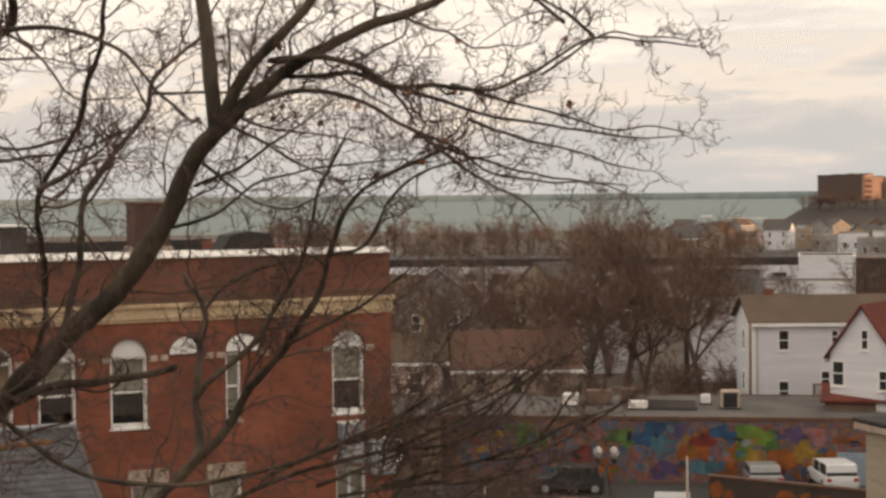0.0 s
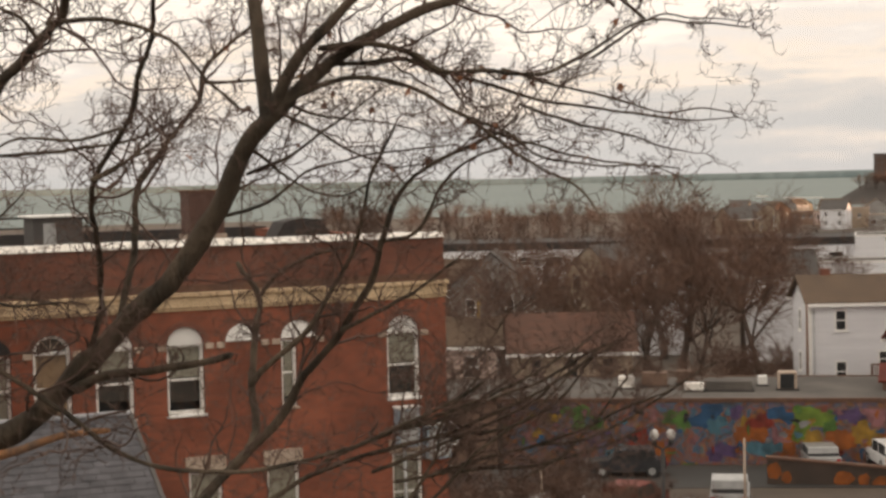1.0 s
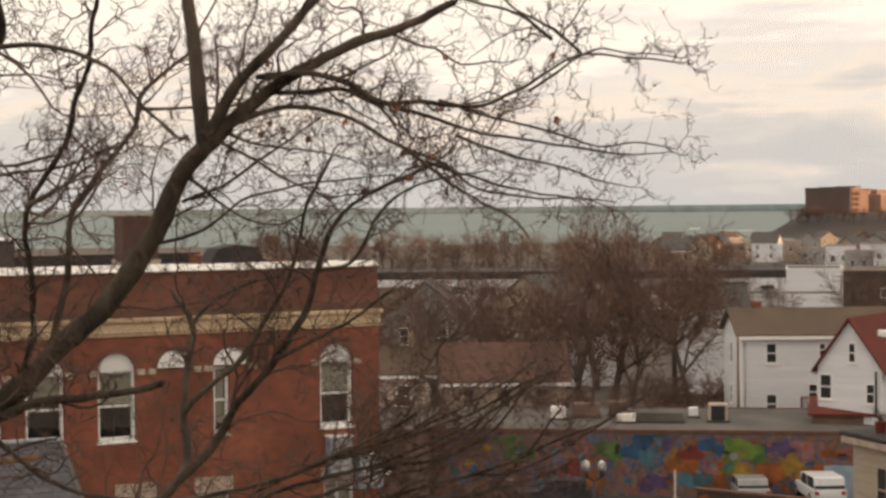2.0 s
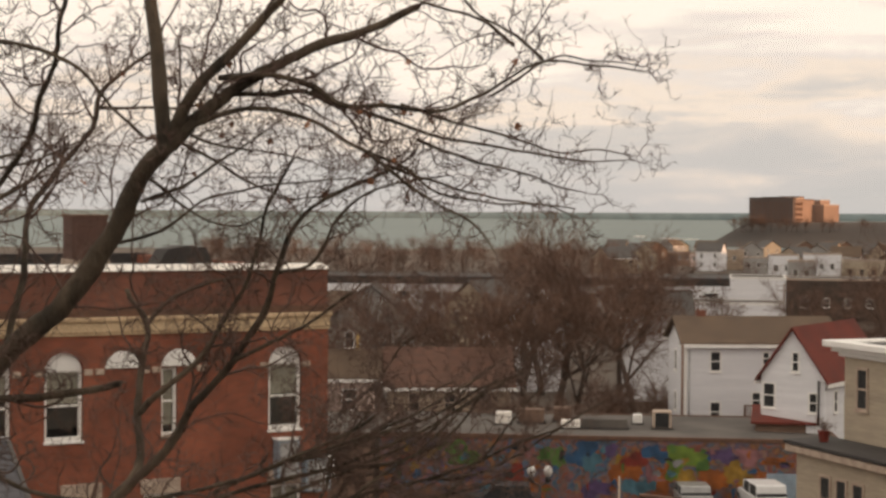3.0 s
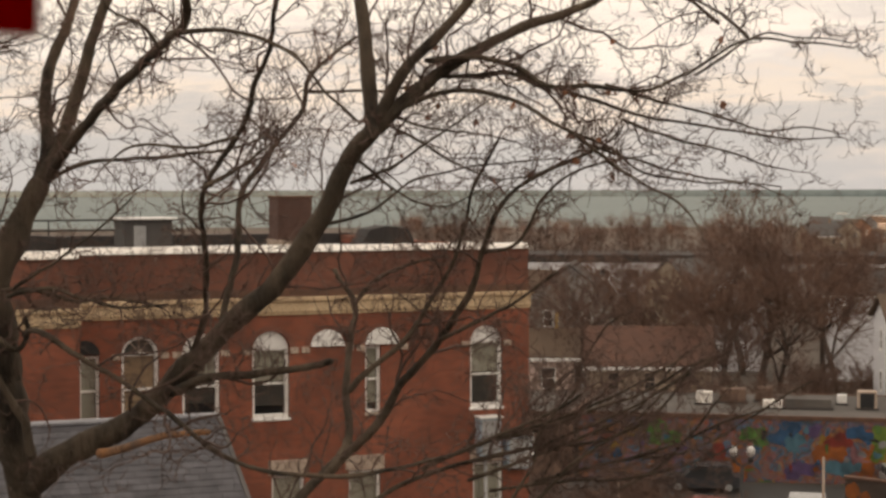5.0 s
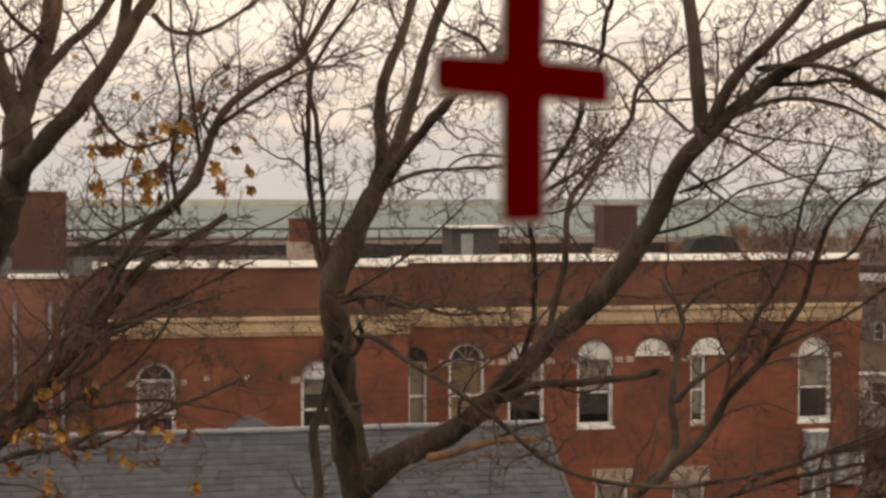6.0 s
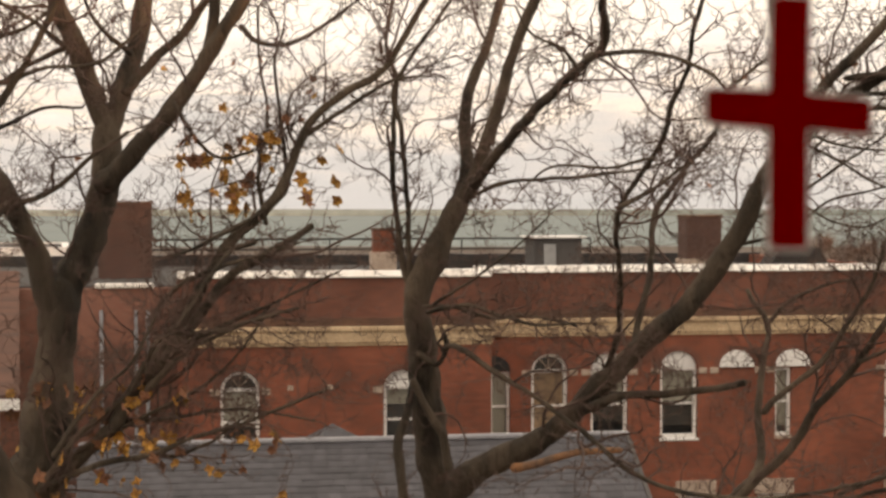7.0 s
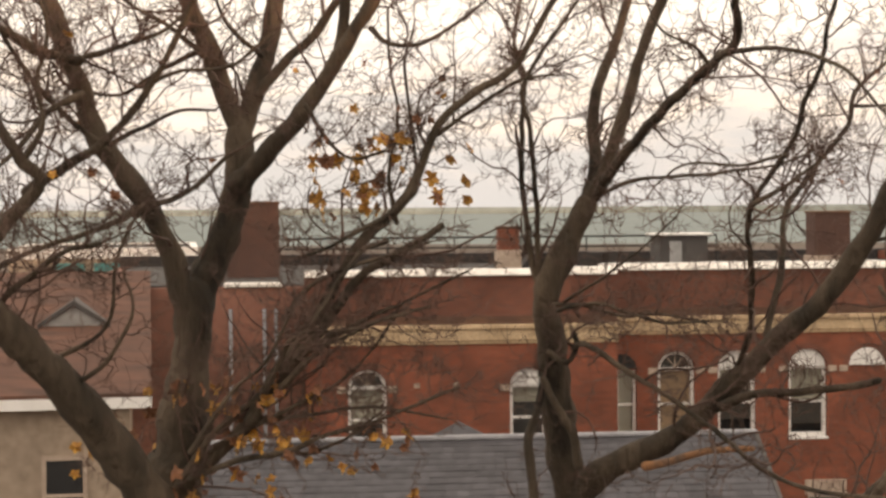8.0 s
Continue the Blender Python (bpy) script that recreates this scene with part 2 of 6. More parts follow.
# many coats of spray paint run into one another on the long wall
mu = bpy.data.materials.new("layered_spray_paint")
mu.use_nodes = True
mt = mu.node_tree
mu_co = mt.nodes.new("ShaderNodeTexCoord")
mu_ns = [mt.nodes.new("ShaderNodeTexNoise") for _ in range(2)]
for n_, sc, dist in zip(mu_ns, (0.55, 1.7), (1.6, 0.8)):
    n_.inputs["Scale"].default_value, n_.inputs["Detail"].default_value, n_.inputs["Distortion"].default_value = sc, 4.0, dist
    mt.links.new(mu_co.outputs["Object"], n_.inputs[0])
mu_ramps = [mt.nodes.new("ShaderNodeValToRGB") for _ in range(2)]
for rp, cols in zip(mu_ramps, (((0.05, 0.04, 0.045), (0.05, 0.12, 0.22), (0.30, 0.085, 0.03), (0.10, 0.055, 0.045), (0.13, 0.09, 0.17), (0.33, 0.14, 0.03)),
                               ((0.06, 0.04, 0.04), (0.24, 0.05, 0.03), (0.06, 0.16, 0.20), (0.05, 0.04, 0.045), (0.36, 0.16, 0.04), (0.09, 0.16, 0.05)))):
    el = rp.color_ramp.elements
    el[0].position, el[0].color = 0.30, (*cols[0], 1)
    el[1].position, el[1].color = 0.70, (*cols[-1], 1)
    for k, c_ in enumerate(cols[1:-1]):
        e = el.new(0.38 + 0.08 * k)
        e.color = (*c_, 1)
mu_mix = mt.nodes.new("ShaderNodeMixRGB")
mu_mix.inputs[0].default_value = 0.45
for n_, rp, slot in zip(mu_ns, mu_ramps, (1, 2)):
    mt.links.new(n_.outputs[0], rp.inputs[0])
    mt.links.new(rp.outputs[0], mu_mix.inputs[slot])
mt.links.new(mu_mix.outputs[0], mt.nodes["Principled BSDF"].inputs["Base Color"])
mt.nodes["Principled BSDF"].inputs["Roughness"].default_value = 0.75
M["mural"] = mu
M["slate_rest"] = M["slate"].copy()
t_ = M["slate_rest"].node_tree
for n_ in [n for n in t_.nodes if n.type == "OBJECT_INFO"]:
    geo = t_.nodes.new("ShaderNodeNewGeometry")
    for l_ in list(n_.outputs["Random"].links):
        t_.links.new(geo.outputs["Random Per Island"], l_.to_socket)
    t_.nodes.remove(n_)
for nm, col in (("green", (0.17, 0.36, 0.07)), ("lime", (0.30, 0.46, 0.06)), ("blue", (0.06, 0.20, 0.42)), ("sky", (0.16, 0.38, 0.50)), ("orange", (0.66, 0.19, 0.03)),
                ("red", (0.45, 0.06, 0.035)), ("purple", (0.20, 0.12, 0.30)), ("yellow", (0.66, 0.38, 0.05)), ("pink", (0.58, 0.26, 0.28)), ("black", (0.04, 0.035, 0.04)), ("silver", (0.52, 0.5, 0.52))):
    M["spray_" + nm] = material("spray_paint_" + nm, tuple(c * 0.52 for c in col), tuple(c * 0.2 for c in col), 1.6, 0.7, 0.05, fine=5)


# ---- building helpers ----
def thing(name, at, label, category, group="", kind=""):
    ob = new(name)
    ob.location = at
    ob.empty_display_size = 0.2
    return tagged(ob, label, category, group, kind)


def origin_of(ob):
    p = Vector((0, 0, 0))
    while ob:
        p += ob.location
        ob = ob.parent
    return p


def part(name, bm, mat, parent=None, label="", smooth=False):
    """One mesh object; its vertices come in world metres and are kept relative to the thing's base."""
    me = bpy.data.meshes.new(name)
    if parent:
        bmesh.ops.translate(bm, verts=bm.verts, vec=-origin_of(parent))
    if smooth:
        for fc in bm.faces:
            fc.smooth = True
    bm.to_mesh(me)
    bm.free()
    me.materials.append(M[mat])
    ob = new(name, me)
    ob.parent = parent
    if label:
        ob["label"] = label
    return ob


def box(bm, x0, x1, y0, y1, z0, z1, bevel=0.0, m=None):
    r = bmesh.ops.create_cube(bm, size=1, matrix=Matrix.Translation(((x0 + x1) / 2, (y0 + y1) / 2, (z0 + z1) / 2)) @ Matrix.Diagonal((x1 - x0, y1 - y0, z1 - z0, 1)))
    vs = r["verts"]
    if bevel:
        es = list({e for v in vs for e in v.link_edges})
        rb = bmesh.ops.bevel(bm, geom=es, offset=bevel, segments=1, affect="EDGES", profile=0.5)
        vs = list(set(rb["verts"]) | {v for v in vs if v.is_valid})
    if m is not None:
        bmesh.ops.transform(bm, matrix=m, verts=vs)
    return vs


def boxed(*a, **k):
    bm = bmesh.new()
    box(bm, *a, **k)
    return bm


def prism(outline, y0, y1, m=None):
    """An outline of (x, z) corners pushed from y0 to y1."""
    bm = bmesh.new()
    a = [bm.verts.new((x, y0, z)) for x, z in outline]
    b = [bm.verts.new((x, y1, z)) for x, z in outline]
    bm.faces.new(a)
    bm.faces.new(b[::-1])
    for i in range(len(a)):
        j = (i + 1) % len(a)
        bm.faces.new((a[j], a[i], b[i], b[j]))
    bmesh.ops.recalc_face_normals(bm, faces=bm.faces)
    if m is not None:
        bmesh.ops.transform(bm, matrix=m, verts=bm.verts)
    return bm


def strip_ring(outer, inner, y0, y1):
    """A frame between two outlines of equal count."""
    bm = bmesh.new()
    o0 = [bm.verts.new((x, y0, z)) for x, z in outer]
    o1 = [bm.verts.new((x, y1, z)) for x, z in outer]
    i0 = [bm.verts.new((x, y0, z)) for x, z in inner]
    i1 = [bm.verts.new((x, y1, z)) for x, z in inner]
    n = len(outer)
    for k in range(n):
        j = (k + 1) % n
        for quad in ((o0[k], o0[j], i0[j], i0[k]), (o1[j], o1[k], i1[k], i1[j]), (o0[j], o0[k], o1[k], o1[j]), (i0[k], i0[j], i1[j], i1[k])):
            bm.faces.new(quad)
    bmesh.ops.recalc_face_normals(bm, faces=bm.faces)
    return bm


def smooth_line(pts, per=4):
    """A Catmull-Rom line through the points."""
    p = [Vector(q) for q in pts]
    p = [p[0] * 2 - p[1]] + p + [p[-1] * 2 - p[-2]]
    out = []
    for i in range(1, len(p) - 2):
        for k in range(per):
            t = k / per
            out.append(0.5 * ((2 * p[i]) + (p[i + 1] - p[i - 1]) * t + (2 * p[i - 1] - 5 * p[i] + 4 * p[i + 1] - p[i + 2]) * t * t
                              + (3 * p[i] - p[i - 1] - 3 * p[i + 1] + p[i + 2]) * t ** 3))
    out.append(p[-2])
    return out


def tube(verts, faces, pts, radii, sides, caps=True):
    """Adds a tapered tube to plain vertex and face lists."""
    base = len(verts)
    u = None
    for i, c in enumerate(pts):
        d = (pts[min(i + 1, len(pts) - 1)] - pts[max(i - 1, 0)])
        d = d.normalized() if d.length > 1e-6 else Vector((0, 0, 1))
        u = d.orthogonal() if u is None else u - d * u.dot(d)
        u = u.normalized() if u.length > 1e-4 else d.orthogonal().normalized()
        w = d.cross(u)
        for s in range(sides):
            a = 2 * math.pi * s / sides
            verts.append(c + (u * math.cos(a) + w * math.sin(a)) * radii[i])
    for i in range(len(pts) - 1):
        for s in range(sides):
            q = base + i * sides
            faces.append((q + s, q + (s + 1) % sides, q + sides + (s + 1) % sides, q + sides + s))
    if not caps:
        return
    faces.append(tuple(base + s for s in range(sides))[::-1])
    faces.append(tuple(base + (len(pts) - 1) * sides + s for s in range(sides)))


def mesh_part(name, verts, faces, mat, parent, label="", smooth=True, kind=""):
    me = bpy.data.meshes.new(name)
    o = origin_of(parent) if parent else Vector((0, 0, 0))
    me.from_pydata([tuple(v - o) for v in verts], [], faces)
    if smooth:
        me.polygons.foreach_set("use_smooth", [True] * len(me.polygons))
    me.materials.append(M[mat])
    ob = new(name, me)
    ob.parent = parent
    if label:
        ob["label"] = label
    if kind:
        ob["kind"] = kind
    return ob


def pipe(name, pts, r, mat, parent, sides=8, label="", r1=None):
    v, fc = [], []
    p = [Vector(q) for q in pts]
    n = len(p) - 1
    tube(v, fc, p, [r + ((r1 if r1 is not None else r) - r) * i / n for i in range(n + 1)], sides)
    return mesh_part(name, v, fc, mat, parent, label)


# ---- ground, sea and distance ----
def smoothstep(a, b, v):
    t = min(1, max(0, (v - a) / (b - a)))
    return t * t * (3 - 2 * t)


def land(x, y):
    """Height of the ground: a terrace by the houses, a slope to the lot, a long fall to the shore, and an unseen ridge
    added to block the low sun.
    """
    d = math.hypot(x, y)
    z = 8 - 2.6 * smoothstep(55, 95, d) - 2.0 * smoothstep(110, 300, d) - 12.0 * smoothstep(350, 1450, d)
    c = x * 0.8 - y * 0.6                       # distance towards the sun
    # added ridge out of view, keeps the low sun off the near town
    shade_ridge = smoothstep(95, 170, c) * (1 - smoothstep(400, 700, c)) * (1 - smoothstep(450, 800, x * 0.6 + y * 0.8))
    return z + 36 * shade_ridge + 0.25 * noise.noise((x * 0.03, y * 0.03, 0.0)) * smoothstep(60, 100, d)


gv, gf = [], []
rings = [0, 6, 12, 20, 30, 40, 50, 60, 70, 80, 90, 100, 112, 125, 140, 160, 185, 215, 250, 300, 360, 430, 520, 640, 800, 1000, 1250, 1500, 1800]
seg = 96
for r in rings:
    for k in range(seg):
        a = 2 * math.pi * k / seg
        x, y = r * math.sin(a), r * math.cos(a)
        gv.append(Vector((x, y, land(x, y))))
for i in range(len(rings) - 1):
    for k in range(seg):
        j = (k + 1) % seg
        gf.append((i * seg + k, (i + 1) * seg + k, (i + 1) * seg + j, i * seg + j))
tagged(mesh_part("ground", gv, gf, "ground", None), "brown winter ground sloping down to the shore", "ground", kind="structure")

bm = bmesh.new()
bmesh.ops.create_circle(bm, cap_ends=True, segments=128, radius=4850)
bmesh.ops.translate(bm, verts=bm.verts, vec=(0, 0, -7.6))
tagged(part("water", bm, "sea"), "grey-green sea under an evening sky", "sea", kind="structure")

# a low far shore on the horizon, air haze put into its base colour
sv, sf = [], []
for k in range(161):
    a = radians(-25 + 90 * k / 160)
    h = 9.4 + 1.2 * noise.noise((k * 0.07, 0, 0)) + 4.0 * smoothstep(95, 130, k) * (0.6 + 0.5 * noise.noise((k * 0.2, 3, 0)))
    for z in (-8, h):
        sv.append(Vector((4700 * math.sin(a), 4700 * math.cos(a), z)))
    sv.append(Vector((4840 * math.sin(a), 4840 * math.cos(a), -8)))
for k in range(160):
    for c in (0, 1):
        sf.append((k * 3 + c, k * 3 + 3 + c, k * 3 + 4 + c, k * 3 + 1 + c))
tagged(mesh_part("backdrop", sv, sf, "shore", None), "low shore on the sea's horizon, haze painted into its colour", "far shore", kind="structure")


# ---- the brick building ----
brick_building = thing("brick_building", (10, 46, 8), "three-storey red brick building with arched windows and cream cornice", "building")
FY, LY = 42.0, 40.0                       # front planes: long right part, projecting left part


def arc(cx, z, r, n=12):
    return [(cx + r * math.cos(math.pi * k / n), z + r * 0.94 * math.sin(math.pi * k / n)) for k in range(n + 1)]


def opening(x0, x1, z0, spring):
    """Outline of an arched opening, from its lower right corner round the top."""
    c, r = (x0 + x1) / 2, (x1 - x0) / 2
    return [(x1, z0)] + arc(c, spring, r) + [(x0, z0)]


def wall_with_openings(x0, x1, z0, z1, y, thick, holes):
    """Front wall built as plain columns between openings, so each opening truly goes through."""
    bm = bmesh.new()
    holes = sorted(holes, key=lambda h: h[0][0])
    xs = x0
    cols = {}
    for h in holes:
        cols.setdefault((h[0][0], h[0][1]), []).append(h)
    for (a, b), hs in sorted(cols.items()):
        if a > xs + 1e-4:
            box(bm, xs, a, y, y + thick, z0, z1)
        zc = z0
        for (_, z_lo, spring, arched) in sorted(((h[0], h[1], h[2], h[3]) for h in hs), key=lambda q: q[1]):
            if z_lo > zc:
                box(bm, a, b, y, y + thick, zc, z_lo)
            if arched:
                c, r = (a + b) / 2, (b - a) / 2
                top = spring + r + 0.05
                pts = [(a, spring)] + arc(c, spring, r)[::-1][1:-1] + [(b, spring), (b, top), (a, top)]
                sub = prism(pts, y, y + thick)
                tmp = bpy.data.meshes.new("tmp")
                sub.to_mesh(tmp)
                sub.free()
                bm.from_mesh(tmp)
                bpy.data.meshes.remove(tmp)
                zc = top
            else:
                zc = spring
        box(bm, a, b, y, y + thick, zc, z1)
        xs = b
    box(bm, xs, x1, y, y + thick, z0, z1)
    return bm


def sash_window(owner, x0, x1, z0, spring, y, fan="white", blind="blind", blind_to=0.45, arched=True, raised=0.0, name="window"):
    """Double-hung white sash with a fanlight or a painted half-round above."""
    c, w = (x0 + x1) / 2, x1 - x0
    if arched:
        o = opening(x0, x1, z0, spring)
        i = [(c + (x - c) * (1 - 0.16 / w), z0 + 0.10 if z == z0 else (z if z <= spring + 1e-6 else spring + (z - spring) * (1 - 0.16 / w))) for x, z in o]
    else:
        o = [(x1, z0), (x1, spring), (x0, spring), (x0, z0)]
        i = [(x1 - 0.07, z0 + 0.09), (x1 - 0.07, spring - 0.07), (x0 + 0.07, spring - 0.07), (x0 + 0.07, z0 + 0.09)]
    win = part(name, strip_ring(o, i, y + 0.10, y + 0.20), "white", owner)
    mid = (z0 + spring) / 2
    part("meeting_rail", boxed(x0 + 0.06, x1 - 0.06, y + 0.13, y + 0.19, mid - 0.03, mid + 0.03, 0.008), "white", win)
    if arched:
        part("transom", boxed(x0 + 0.06, x1 - 0.06, y + 0.09, y + 0.19, spring - 0.05, spring + 0.03, 0.008), "white", win)
    part("sill", boxed(x0 - 0.03, x1 + 0.03, y - 0.05, y + 0.14, z0 - 0.06, z0 + 0.004, 0.015), "stone" if not arched else "white", win)
    part("pane", boxed(x0 + 0.07, x1 - 0.07, y + 0.155, y + 0.161, mid + 0.03, spring - 0.06), "glass", win)
    part("pane", boxed(x0 + 0.07, x1 - 0.07, y + 0.165, y + 0.171, z0 + 0.09 + raised, mid - 0.03), "glass", win)
    if arched and fan == "white":
        r = w / 2 - 0.045
        part("fan_panel", prism([(c + r, spring + 0.03)] + arc(c, spring + 0.03, r), y + 0.085, y + 0.15), "white", win, "white painted half-round panel")
    elif arched:
        r = w / 2 - 0.07
        part("fanlight", prism([(c + r, spring + 0.03)] + arc(c, spring + 0.03, r), y + 0.15, y + 0.156), "glass", win, "dark fanlight")
        for k in (-1, 0, 1):
            a = k * 0.7
            bmk = bmesh.new()
            box(bmk, -0.012, 0.012, y + 0.13, y + 0.165, 0.0, r, m=Matrix.Translation((c, 0, spring + 0.03)) @ Matrix.Rotation(a, 4, "Y"))
            part("muntin", bmk, "stone", win)
    if blind:
        top = spring - 0.05
        part("blind", boxed(x0 + 0.08, x1 - 0.08, y + 0.22, y + 0.235, z0 + 0.08 + (top - z0) * (1 - blind_to), top), blind, win, "pulled window blind")
    # near-black sheet behind the panes, painted shade of the unlit room
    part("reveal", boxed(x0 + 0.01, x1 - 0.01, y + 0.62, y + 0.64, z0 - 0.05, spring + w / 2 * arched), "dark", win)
    return win


SP, Z0 = 17.96, 16.25
right_top = [(12.06, 13.01), (17.89, 18.81), (8.82, 9.73), (10.30, 11.24)]
holes = [((a, b), Z0, SP, True) for a, b in right_top]
holes += [((7.80, 8.30), Z0, SP, False), ((15.01, 15.43), Z0, SP, False)]
low = [(12.54, 13.40), (14.56, 15.42), (17.97, 18.82), (9.2, 10.06)]
low_holes = [((a, b), 12.75, 14.82, False) for a, b in low]


def merged(parts):
    bm_all = bmesh.new()
    for b in parts:
        tmp = bpy.data.meshes.new("tmp")
        b.to_mesh(tmp)
        b.free()
        bm_all.from_mesh(tmp)
        bpy.data.meshes.remove(tmp)
    return bm_all


X0, XS, X1 = -5.2, 7.45, 19.56
part("wall", merged([wall_with_openings(XS, X1, 15.4, 18.8, FY, 0.4, holes), wall_with_openings(XS, X1, 8, 15.4, FY, 0.4, low_holes)]), "brick", brick_building, "red brick front wall")
left_top = [(1.25, 2.13), (4.95, 5.80)]
part("wall", wall_with_openings(0.3, XS, 8, 18.8, LY, 0.4, [((a, b), Z0 + 0.1, SP - 0.12, True) for a, b in left_top]), "brick", brick_building, "red brick front wall of the projecting part")
part("side_wall", boxed(X1 - 0.4, X1, FY + 0.4, 56, 8, 20.36), "brick", brick_building)
part("side_wall", boxed(XS - 0.4, XS, LY + 0.4, FY, 8, 18.8), "brick", brick_building)
part("back_wall", boxed(X0, X1, 56, 56.4, 8, 20.42), "tar", brick_building)
part("left_wall", boxed(-5.2, 0.3, 41.2, 41.6, 8, 20.1), "brick_pale", brick_building, "washed-out brick wall of the lower wing")
part("left_wall", boxed(-5.2, -4.8, 41.6, 56, 8, 20.1), "brick_pale", brick_building)
# parapet above the cornice
for (a, b, y) in ((XS, X1, FY), (0.3, XS, LY)):
    part("parapet", boxed(a, b, y + 0.03, y + 0.40, 19.44, 20.37), "brick_dark", brick_building, "sooty brick parapet")
    part("frieze", boxed(a, b, y - 0.02, y + 0.40, 19.25, 19.44), "frieze", brick_building)
    cb = bmesh.new()
    box(cb, a - 0.02, b + 0.03, y - 0.10, y + 0.40, 18.86, 19.18, 0.03)
    box(cb, a - 0.04, b + 0.06, y - 0.17, y + 0.40, 19.14, 19.25, 0.02)
    box(cb, a - 0.01, b + 0.02, y - 0.06, y + 0.40, 18.80, 18.88, 0.015)
    part("cornice", cb, "cornice", brick_building, "cream painted cornice")
# white flashing laid in lengths along the parapet
rng = random.Random(5)
for (a, b, y) in ((XS, X1, FY), (0.3, XS, LY)):
    x = a
    while x < b - 0.2:
        l = min(rng.uniform(1.6, 2.6), b - x)
        dz = rng.uniform(-0.015, 0.02)
        fb = bmesh.new()
        pv = [fb.verts.new((xx, yy, zz)) for xx in (x + 0.006, x + l - 0.006) for yy, zz in ((y - 0.05, 20.36), (y - 0.05, 20.385), (y + 0.10, 20.50 + dz), (y + 0.46, 20.51 + dz), (y + 0.46, 20.36))]
        fb.faces.new(pv[:5])
        fb.faces.new(pv[5:][::-1])
        for k in range(5):
            fb.faces.new((pv[k], pv[k + 5], pv[(k + 1) % 5 + 5], pv[(k + 1) % 5]))
        bmesh.ops.recalc_face_normals(fb, faces=fb.faces)
        part("flashing", fb, "flash", brick_building, "bright white metal coping")
        x += l
part("flashing", boxed(-1.55, -0.2, 41.12, 41.66, 20.1, 20.2, 0.02), "flash", brick_building)
part("roof", boxed(X0 + 0.4, X1 - 0.4, 42.41, 56, 19.9, 20.1), "tar", brick_building, "dark flat roof")
part("roof", boxed(0.3, XS - 0.4, LY + 0.41, 42.405, 19.9, 20.1), "tar", brick_building)
# upper windows
for (a, b), fan, bl, bt, rs in zip(right_top, ("white", "white", "fan", "white"), ("blind", "blind", "blind_tan", "blind"), (0.5, 0.5, 0.98, 0.35), (0.22, 0, 0, 0.35)):
    sash_window(brick_building, a, b, Z0, SP, FY, fan, bl, bt, True, rs)
sash_window(brick_building, 7.80, 8.30, Z0, SP, FY, blind="blind", blind_to=0.97, arched=False)
sash_window(brick_building, 15.01, 15.43, Z0, SP, FY, blind="blind", blind_to=0.9, arched=False)
for (a, b), bt in zip(left_top, (0.62, 0.3)):
    sash_window(brick_building, a, b, Z0 + 0.1, SP - 0.12, LY, "fan" if a < 4 else "white", "blind", bt)
for (a, b) in low:
    sash_window(brick_building, a, b, 12.75, 14.82, FY, blind="blind", blind_to=0.6, arched=False)
    part("lintel", boxed(a - 0.09, b + 0.09, FY - 0.05, FY + 0.12, 14.824, 15.20, 0.015), "stone", brick_building, "pale stone lintel")
# blind half-rounds over bricked-up and narrowed windows
for a, b, mat_ in ((13.56, 14.46, "white"), (15.01, 15.92, "white"), (7.56, 8.30, "dark")):
    c, r = (a + b) / 2, (b - a) / 2
    part("half_round", prism(arc(c, SP + 0.03, r), FY - 0.03, FY + 0.05), mat_, brick_building, "painted half-round over a bricked-up window")
# brick arches and impost stones
for a, b, y, sp in [(p, q, FY, SP) for p, q in right_top + [(13.56, 14.46), (15.01, 15.92)]] + [(p, q, LY, SP - 0.12) for p, q in left_top]:
    c, r = (a + b) / 2, (b - a) / 2
    o, i = arc(c, sp, r + 0.15), arc(c, sp, r + 0.004)
    part("arch", strip_ring(o, i, y - 0.025, y + 0.05), "brick_dark", brick_building, "brick arch over a window")
    for x in (a - 0.24, b + 0.02):
        part("impost", boxed(x, x + 0.22, y - 0.04, y + 0.06, sp - 0.12, sp + 0.03, 0.012), "stone", brick_building, "small pale impost stone")
for x in (2.75, 3.65):
    part("impost", boxed(x, x + 0.14, LY - 0.03, LY + 0.06, SP - 0.15, SP - 0.03, 0.012), "stone", brick_building)
for x in (-0.35, -0.62, -1.4):
    pipe("downpipe", [(x, 41.12, 19.6), (x, 41.12, 8.2)], 0.045, "ridge", brick_building, label="pale downpipe")


# ---- on its roof ----
def chimney(at, w, d, h, mat, label, band=None):
    c = thing("chimney", at, label, "chimney")
    x, y, z = at
    part("stack", boxed(x - w / 2, x + w / 2, y - d / 2, y + d / 2, z, z + h - 0.07, 0.01), mat, c)
    part("cap", boxed(x - w / 2 - 0.03, x + w / 2 + 0.03, y - d / 2 - 0.03, y + d / 2 + 0.03, z + h - 0.07, z + h, 0.015), "frieze", c)
    if band:
        part("apron", boxed(x - w / 2 - 0.05, x + w / 2 + 0.05, y - d / 2 - 0.05, y + d / 2 + 0.05, z, z + band, 0.01), "stone", c, "pale mortared foot")
    return c


chimney((-0.94, 47.4, 20.1), 1.38, 1.1, 2.0, "brick_soot", "broad dark brick chimney standing on the flat roof")
chimney((13.84, 44.5, 20.1), 0.93, 0.8, 1.64, "brick_soot", "square brown brick chimney on the flat roof", 0.5)
chimney((5.52, 44.5, 20.1), 0.52, 0.5, 1.32, "brick", "small red brick chimney with a pale foot", 0.72)


